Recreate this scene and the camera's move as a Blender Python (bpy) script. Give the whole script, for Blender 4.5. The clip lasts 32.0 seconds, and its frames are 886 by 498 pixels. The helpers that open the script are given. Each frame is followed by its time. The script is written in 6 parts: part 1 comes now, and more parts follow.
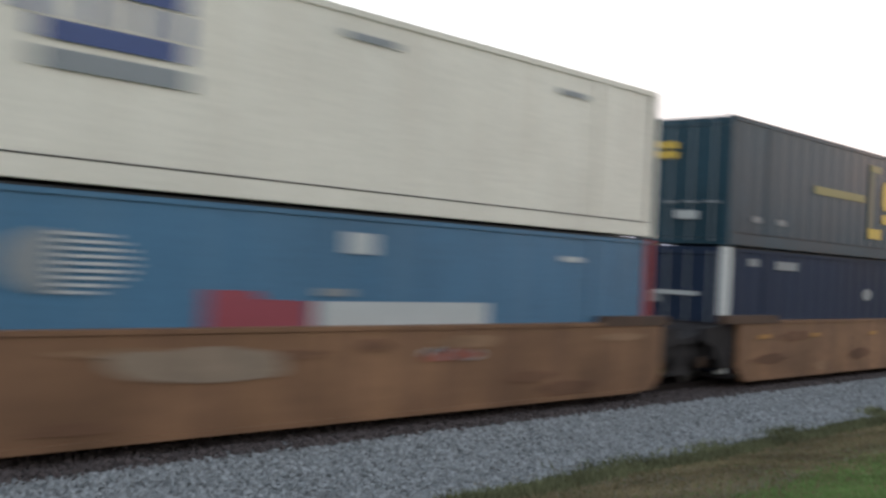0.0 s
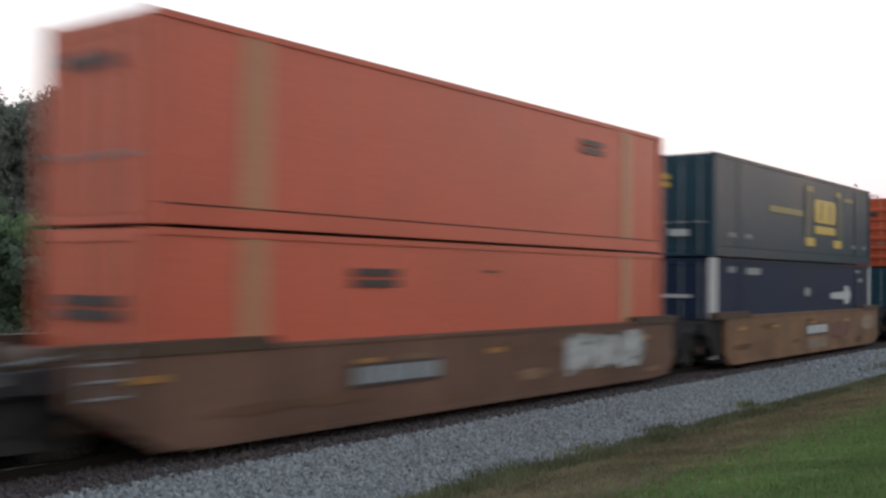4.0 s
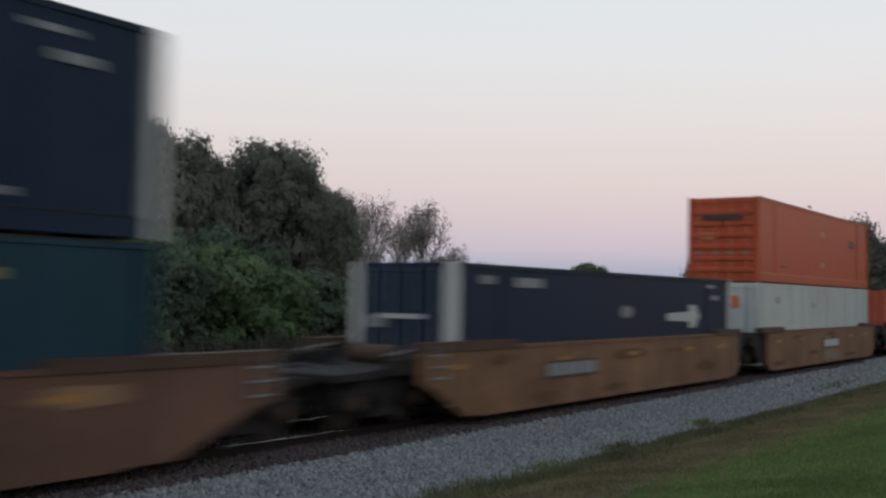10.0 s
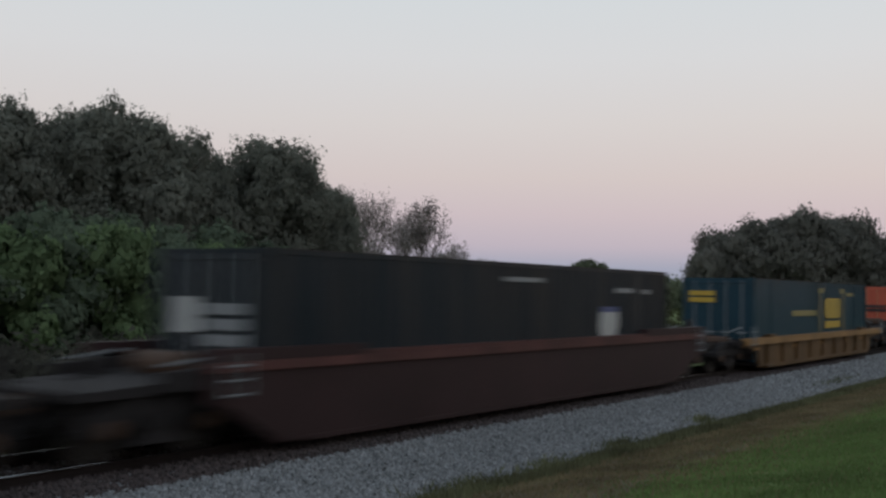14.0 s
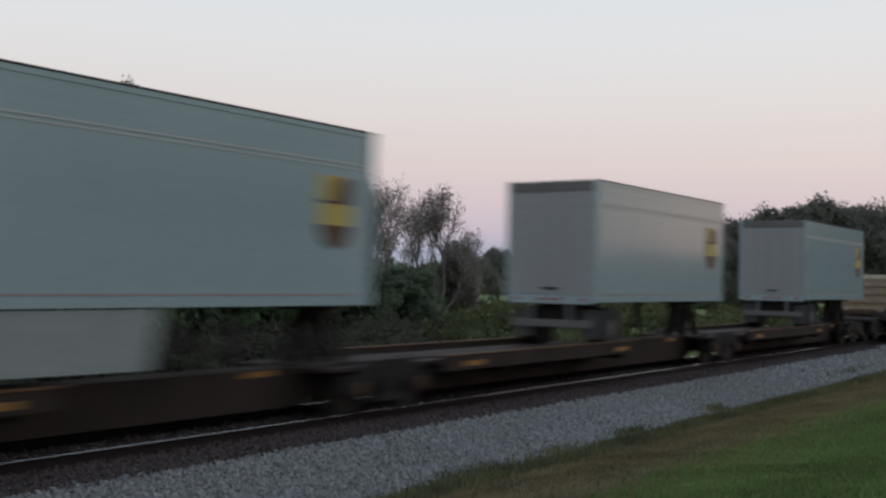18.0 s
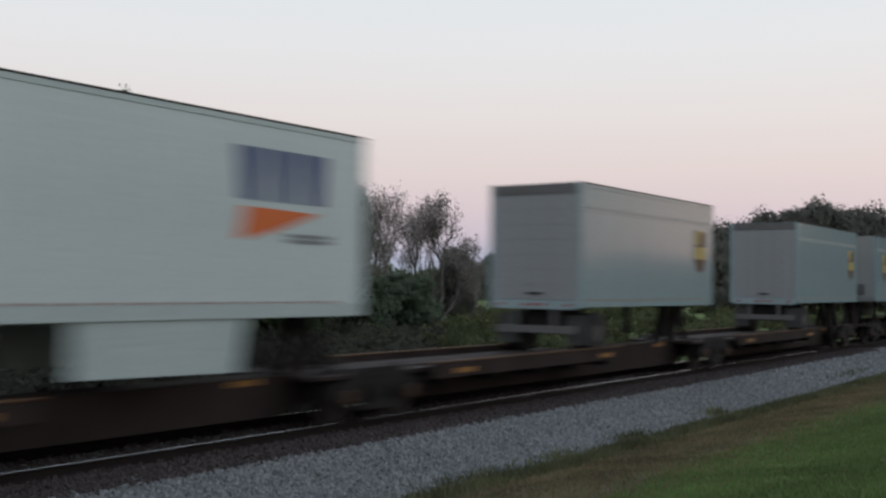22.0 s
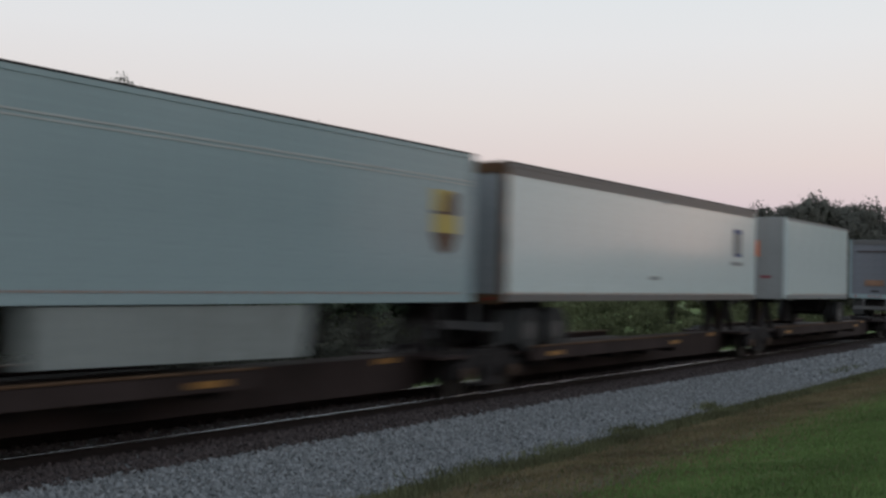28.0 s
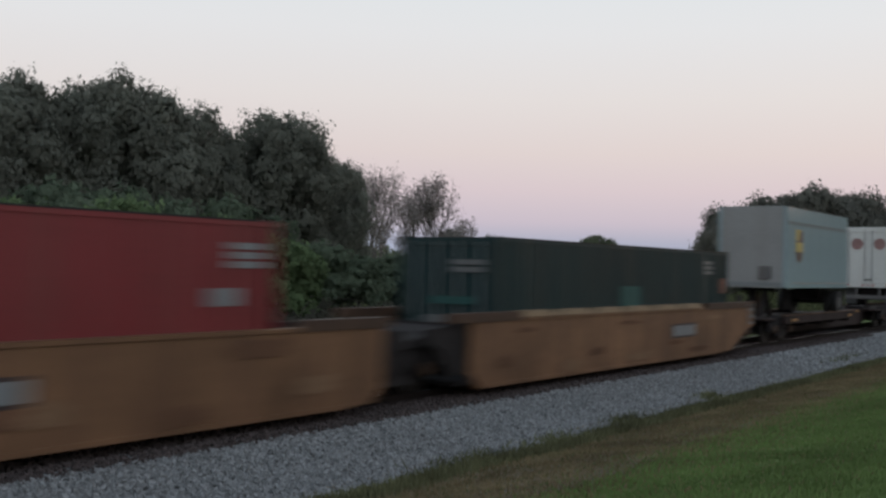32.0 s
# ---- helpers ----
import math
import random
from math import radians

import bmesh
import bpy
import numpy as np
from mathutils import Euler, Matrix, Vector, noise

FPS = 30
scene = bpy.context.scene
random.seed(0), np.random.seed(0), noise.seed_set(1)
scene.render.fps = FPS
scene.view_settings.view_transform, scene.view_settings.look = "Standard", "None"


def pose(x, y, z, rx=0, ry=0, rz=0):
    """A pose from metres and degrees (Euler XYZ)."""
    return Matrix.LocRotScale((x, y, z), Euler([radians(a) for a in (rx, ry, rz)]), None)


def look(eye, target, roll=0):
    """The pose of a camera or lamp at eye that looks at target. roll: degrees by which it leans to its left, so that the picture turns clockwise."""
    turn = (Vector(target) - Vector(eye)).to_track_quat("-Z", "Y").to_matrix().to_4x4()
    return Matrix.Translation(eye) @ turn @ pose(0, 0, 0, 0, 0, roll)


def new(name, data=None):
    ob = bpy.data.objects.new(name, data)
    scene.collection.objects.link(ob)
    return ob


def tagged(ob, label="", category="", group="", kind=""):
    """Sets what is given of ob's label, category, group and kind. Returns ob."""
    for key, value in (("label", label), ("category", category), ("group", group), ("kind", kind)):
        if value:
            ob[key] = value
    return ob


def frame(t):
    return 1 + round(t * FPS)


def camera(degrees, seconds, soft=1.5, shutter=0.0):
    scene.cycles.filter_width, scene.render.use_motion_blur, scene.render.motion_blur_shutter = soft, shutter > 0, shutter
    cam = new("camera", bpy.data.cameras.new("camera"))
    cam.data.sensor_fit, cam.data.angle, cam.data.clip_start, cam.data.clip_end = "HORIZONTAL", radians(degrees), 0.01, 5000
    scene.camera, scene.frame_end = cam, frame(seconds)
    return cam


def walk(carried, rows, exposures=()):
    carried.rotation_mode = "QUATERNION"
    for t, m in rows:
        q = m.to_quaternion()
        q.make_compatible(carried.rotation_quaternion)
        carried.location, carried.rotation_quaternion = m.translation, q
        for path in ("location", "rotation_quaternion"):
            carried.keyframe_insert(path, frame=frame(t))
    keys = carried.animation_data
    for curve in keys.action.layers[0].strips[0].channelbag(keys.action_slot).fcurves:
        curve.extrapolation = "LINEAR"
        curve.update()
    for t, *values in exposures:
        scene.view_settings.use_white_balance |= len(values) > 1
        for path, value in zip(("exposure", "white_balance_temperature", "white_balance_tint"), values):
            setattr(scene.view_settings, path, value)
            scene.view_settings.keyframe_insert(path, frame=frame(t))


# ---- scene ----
cam = camera(45.93, 32.0, soft=2.6, shutter=0.9)
PATH = [
    (0.0, pose(0, 0, 2.454, 90.69, -2.85, -46.44)),
    (0.5, pose(0, 0, 2.454, 90.97, -1.95, -48.78)),
    (1.0, pose(0, 0, 2.454, 91.21, -2.10, -50.29)),
    (1.5, pose(0, 0, 2.454, 91.02, -0.87, -50.96)),
    (2.0, pose(0, 0, 2.454, 91.28, -0.91, -50.86)),
    (2.5, pose(0, 0, 2.454, 91.33, -0.90, -51.59)),
    (3.0, pose(0, 0, 2.454, 91.95, -0.96, -51.93)),
    (3.5, pose(0, 0, 2.454, 91.69, -0.43, -52.70)),
    (4.0, pose(0, 0, 2.454, 91.59, -0.60, -52.99)),
    (4.5, pose(0, 0, 2.454, 91.41, -0.68, -53.38)),
    (6.5, pose(0, 0, 2.454, 91.43, -1.15, -53.93)),
    (7.0, pose(0, 0, 2.454, 91.56, -1.46, -54.10)),
    (7.5, pose(0, 0, 2.454, 91.32, -1.38, -53.96)),
    (8.0, pose(0, 0, 2.454, 91.65, -1.36, -53.99)),
    (8.5, pose(0, 0, 2.454, 92.37, -1.32, -54.41)),
    (9.0, pose(0, 0, 2.454, 92.48, -1.44, -54.80)),
    (9.5, pose(0, 0, 2.454, 92.47, -1.21, -55.11)),
    (10.0, pose(0, 0, 2.454, 92.56, -1.07, -55.23)),
    (10.5, pose(0, 0, 2.454, 92.79, -0.97, -55.33)),
    (11.0, pose(0, 0, 2.454, 93.02, -0.95, -55.28)),
    (11.5, pose(0, 0, 2.454, 93.12, -0.93, -55.47)),
    (12.0, pose(0, 0, 2.454, 92.88, -0.89, -55.40)),
    (12.5, pose(0, 0, 2.454, 92.86, -0.80, -55.31)),
    (13.0, pose(0, 0, 2.454, 92.73, -0.89, -55.32)),
    (13.5, pose(0, 0, 2.454, 92.53, -0.82, -55.24)),
    (15.5, pose(0, 0, 2.454, 92.10, -1.37, -55.00)),
    (16.0, pose(0, 0, 2.454, 92.14, -1.32, -54.81)),
    (16.5, pose(0, 0, 2.454, 91.91, -1.21, -54.60)),
    (17.0, pose(0, 0, 2.454, 91.72, -1.16, -54.45)),
    (17.5, pose(0, 0, 2.454, 91.74, -0.97, -54.47)),
    (18.0, pose(0, 0, 2.454, 91.67, -1.22, -54.47)),
    (18.5, pose(0, 0, 2.454, 91.81, -1.11, -54.58)),
    (19.0, pose(0, 0, 2.454, 92.07, -1.19, -54.87)),
    (19.5, pose(0, 0, 2.454, 92.40, -1.34, -54.81)),
    (20.0, pose(0, 0, 2.454, 92.36, -1.06, -54.66)),
    (20.5, pose(0, 0, 2.454, 92.43, -0.92, -54.63)),
    (21.0, pose(0, 0, 2.454, 92.33, -0.75, -54.58)),
    (21.5, pose(0, 0, 2.454, 92.05, -0.77, -54.44)),
    (22.0, pose(0, 0, 2.454, 92.01, -0.72, -54.56)),
    (22.5, pose(0, 0, 2.454, 92.00, -1.02, -54.51)),
    (23.0, pose(0, 0, 2.454, 91.98, -1.31, -54.43)),
    (23.5, pose(0, 0, 2.454, 91.53, -1.06, -54.30)),
    (24.0, pose(0, 0, 2.454, 91.38, -1.32, -54.18)),
    (24.5, pose(0, 0, 2.454, 91.38, -1.24, -54.46)),
    (25.0, pose(0, 0, 2.454, 91.25, -1.29, -54.62)),
    (25.5, pose(0, 0, 2.454, 91.41, -1.51, -54.63)),
    (27.5, pose(0, 0, 2.454, 91.76, -1.48, -54.86)),
    (28.0, pose(0, 0, 2.454, 91.57, -1.40, -54.78)),
    (28.5, pose(0, 0, 2.454, 91.67, -1.37, -54.76)),
    (29.0, pose(0, 0, 2.454, 91.54, -1.42, -55.01)),
    (29.5, pose(0, 0, 2.454, 91.45, -1.33, -55.02)),
    (30.0, pose(0, 0, 2.454, 91.24, -1.64, -54.90)),
    (30.5, pose(0, 0, 2.454, 91.21, -1.60, -54.79)),
    (31.0, pose(0, 0, 2.454, 91.13, -1.42, -54.80)),
    (31.5, pose(0, 0, 2.454, 91.17, -1.29, -54.86)),
    (32.0, pose(0, 0, 2.454, 91.02, -1.24, -54.77)),
]
EXPOSURES = [(0.0, 0.68), (2.0, 0.6), (4.0, 0.46), (4.5, 0.44), (6.5, 0.02), (7.0, -0.2), (9.0, -0.2), (12.0, -0.22), (13.0, -0.36), (16.0, -0.4), (17.0, -0.38), (18.0, -0.24), (20.0, -0.16), (25.0, -0.2), (32.0, -0.2)]
walk(cam, PATH, EXPOSURES)

# ---- world and light: dusk just after sunset, the glow behind the camera ----
SUN_AZIMUTH = radians(112)
world = bpy.data.worlds.new("dusk_sky")
scene.world = world
world.use_nodes = True
wn, wl = world.node_tree.nodes, world.node_tree.links
wn.clear()
w_out = wn.new("ShaderNodeOutputWorld")
w_bg = wn.new("ShaderNodeBackground")
w_tc = wn.new("ShaderNodeTexCoord")
w_sep = wn.new("ShaderNodeSeparateXYZ")
w_ramp = wn.new("ShaderNodeValToRGB")
wl.new(w_tc.outputs["Generated"], w_sep.inputs[0])
wl.new(w_sep.outputs["Z"], w_ramp.inputs[0])
SKY = [(0.0, (0.36, 0.44, 0.57)), (0.025, (0.42, 0.47, 0.62)), (0.045, (0.62, 0.56, 0.67)), (0.075, (0.74, 0.63, 0.69)),
       (0.11, (0.81, 0.708, 0.71)), (0.16, (0.85, 0.795, 0.79)), (0.22, (0.86, 0.86, 0.88)), (0.30, (0.82, 0.88, 0.92)), (1.0, (0.50, 0.62, 0.76))]
els = w_ramp.color_ramp.elements
els[0].position, els[0].color = SKY[0][0], (*SKY[0][1], 1)
els[1].position, els[1].color = SKY[-1][0], (*SKY[-1][1], 1)
for p, c in SKY[1:-1]:
    e = els.new(p)
    e.color = (*c, 1)
# the Sky Texture adds the after-glow round the set sun
w_sky = wn.new("ShaderNodeTexSky")
w_sky.sky_type, w_sky.sun_disc = "NISHITA", False
w_sky.sun_elevation, w_sky.sun_rotation = radians(1.0), SUN_AZIMUTH
w_mix = wn.new("ShaderNodeMix")
w_mix.data_type, w_mix.blend_type = "RGBA", "ADD"
w_mix.inputs[0].default_value = 0.03
wl.new(w_ramp.outputs[0], w_mix.inputs[6])
wl.new(w_sky.outputs[0], w_mix.inputs[7])
# afterglow low in the sky behind the camera
w_dot, w_pow, w_glow = wn.new("ShaderNodeVectorMath"), wn.new("ShaderNodeMath"), wn.new("ShaderNodeMix")
w_dot.operation = "DOT_PRODUCT"
w_dot.inputs[1].default_value = (0.944, -0.318, 0.085)
wl.new(w_tc.outputs["Generated"], w_dot.inputs[0])
w_pow.operation, w_pow.use_clamp = "POWER", True
w_pow.inputs[1].default_value = 70.0
w_max = wn.new("ShaderNodeMath")
w_max.operation, w_max.inputs[1].default_value = "MAXIMUM", 0.0
wl.new(w_dot.outputs["Value"], w_max.inputs[0])
wl.new(w_max.outputs[0], w_pow.inputs[0])
w_glow.data_type, w_glow.blend_type = "RGBA", "ADD"
wl.new(w_pow.outputs[0], w_glow.inputs[0])
wl.new(w_mix.outputs[2], w_glow.inputs[6])
w_glow.inputs[7].default_value = (0.9, 0.68, 0.52, 1)
wl.new(w_glow.outputs[2], w_bg.inputs[0])
w_bg.inputs[1].default_value = 1.0
wl.new(w_bg.outputs[0], w_out.inputs[0])
sun = new("sun", bpy.data.lights.new("sun", "SUN"))
sun.data.energy, sun.data.angle, sun.data.color = 0.1, radians(60), (1.0, 0.86, 0.76)
sun.matrix_world = look((40, -29, 16), (0, 0, 0))

# ---- materials ----
def mat(name, rgb, rough=0.6, metal=0.0, var=0.25, scale=1.5, fine=30.0, bump=0.15, streak=0.0, dirt=None, coord="Object", spec=0.5, per_object=0.0):
    """A procedural surface: two scales of colour variation, optional runs of dirt, fine relief."""
    m = bpy.data.materials.new(name)
    m.use_nodes = True
    n, l = m.node_tree.nodes, m.node_tree.links
    b = n["Principled BSDF"]
    b.inputs["Metallic"].default_value = metal
    b.inputs["Specular IOR Level"].default_value = spec
    tc = n.new("ShaderNodeTexCoord")
    big, small = n.new("ShaderNodeTexNoise"), n.new("ShaderNodeTexNoise")
    for node, s in ((big, scale), (small, fine)):
        node.inputs["Scale"].default_value, node.inputs["Detail"].default_value = s, 5
        l.new(tc.outputs[coord], node.inputs["Vector"])
    def mixer(fac, a, c, blend="MIX"):
        x = n.new("ShaderNodeMix")
        x.data_type, x.blend_type = "RGBA", blend
        for sock, v in ((x.inputs[0], fac), (x.inputs[6], a), (x.inputs[7], c)):
            if hasattr(v, "links"):
                l.new(v, sock)
            else:
                sock.default_value = v
        return x.outputs[2]
    def remap(src, lo, hi):
        x = n.new("ShaderNodeMapRange")
        x.inputs[1].default_value, x.inputs[2].default_value = lo, hi
        l.new(src, x.inputs[0])
        return x.outputs[0]
    dark = tuple(c * (1 - var) for c in rgb) + (1,)
    light = tuple(min(1, c * (1 + var * 0.6)) for c in rgb) + (1,)
    col = mixer(remap(big.outputs["Fac"], 0.3, 0.7), dark, light)
    col = mixer(remap(small.outputs["Fac"], 0.25, 0.75), mixer(0.25, col, (0, 0, 0, 1)), col)
    if streak:
        mp, st = n.new("ShaderNodeMapping"), n.new("ShaderNodeTexNoise")
        mp.inputs["Scale"].default_value = (3.2, 3.2, 0.22)
        st.inputs["Scale"].default_value, st.inputs["Detail"].default_value = 1.0, 4
        l.new(tc.outputs[coord], mp.inputs[0])
        l.new(mp.outputs[0], st.inputs["Vector"])
        f = n.new("ShaderNodeMath")
        f.operation, f.inputs[1].default_value = "MULTIPLY", streak
        l.new(remap(st.outputs["Fac"], 0.45, 0.75), f.inputs[0])
        col = mixer(f.outputs[0], col, (*(dirt or (0.12, 0.09, 0.07)), 1))
    if per_object:
        oi = n.new("ShaderNodeObjectInfo")
        hs = n.new("ShaderNodeHueSaturation")
        mr = n.new("ShaderNodeMapRange")
        mr.inputs[3].default_value, mr.inputs[4].default_value = 1 - per_object, 1 + per_object
        l.new(oi.outputs["Random"], mr.inputs[0])
        l.new(mr.outputs[0], hs.inputs["Value"])
        l.new(col, hs.inputs["Color"])
        col = hs.outputs[0]
    l.new(col, b.inputs["Base Color"])
    rr = n.new("ShaderNodeMapRange")
    rr.inputs[3].default_value, rr.inputs[4].default_value = max(0.05, rough - 0.1), min(1, rough + 0.12)
    l.new(big.outputs["Fac"], rr.inputs[0])
    l.new(rr.outputs[0], b.inputs["Roughness"])
    bp = n.new("ShaderNodeBump")
    bp.inputs["Strength"].default_value, bp.inputs["Distance"].default_value = bump, 0.01
    l.new(small.outputs["Fac"], bp.inputs["Height"])
    l.new(bp.outputs[0], b.inputs["Normal"])
    return m


def paint(name, rgb, rough=0.42, streak=0.3, var=0.14, dirt=None, spec=0.4):
    return mat(name, rgb, rough, 0, var, 0.5, 14, 0.06, streak, dirt, spec=spec)


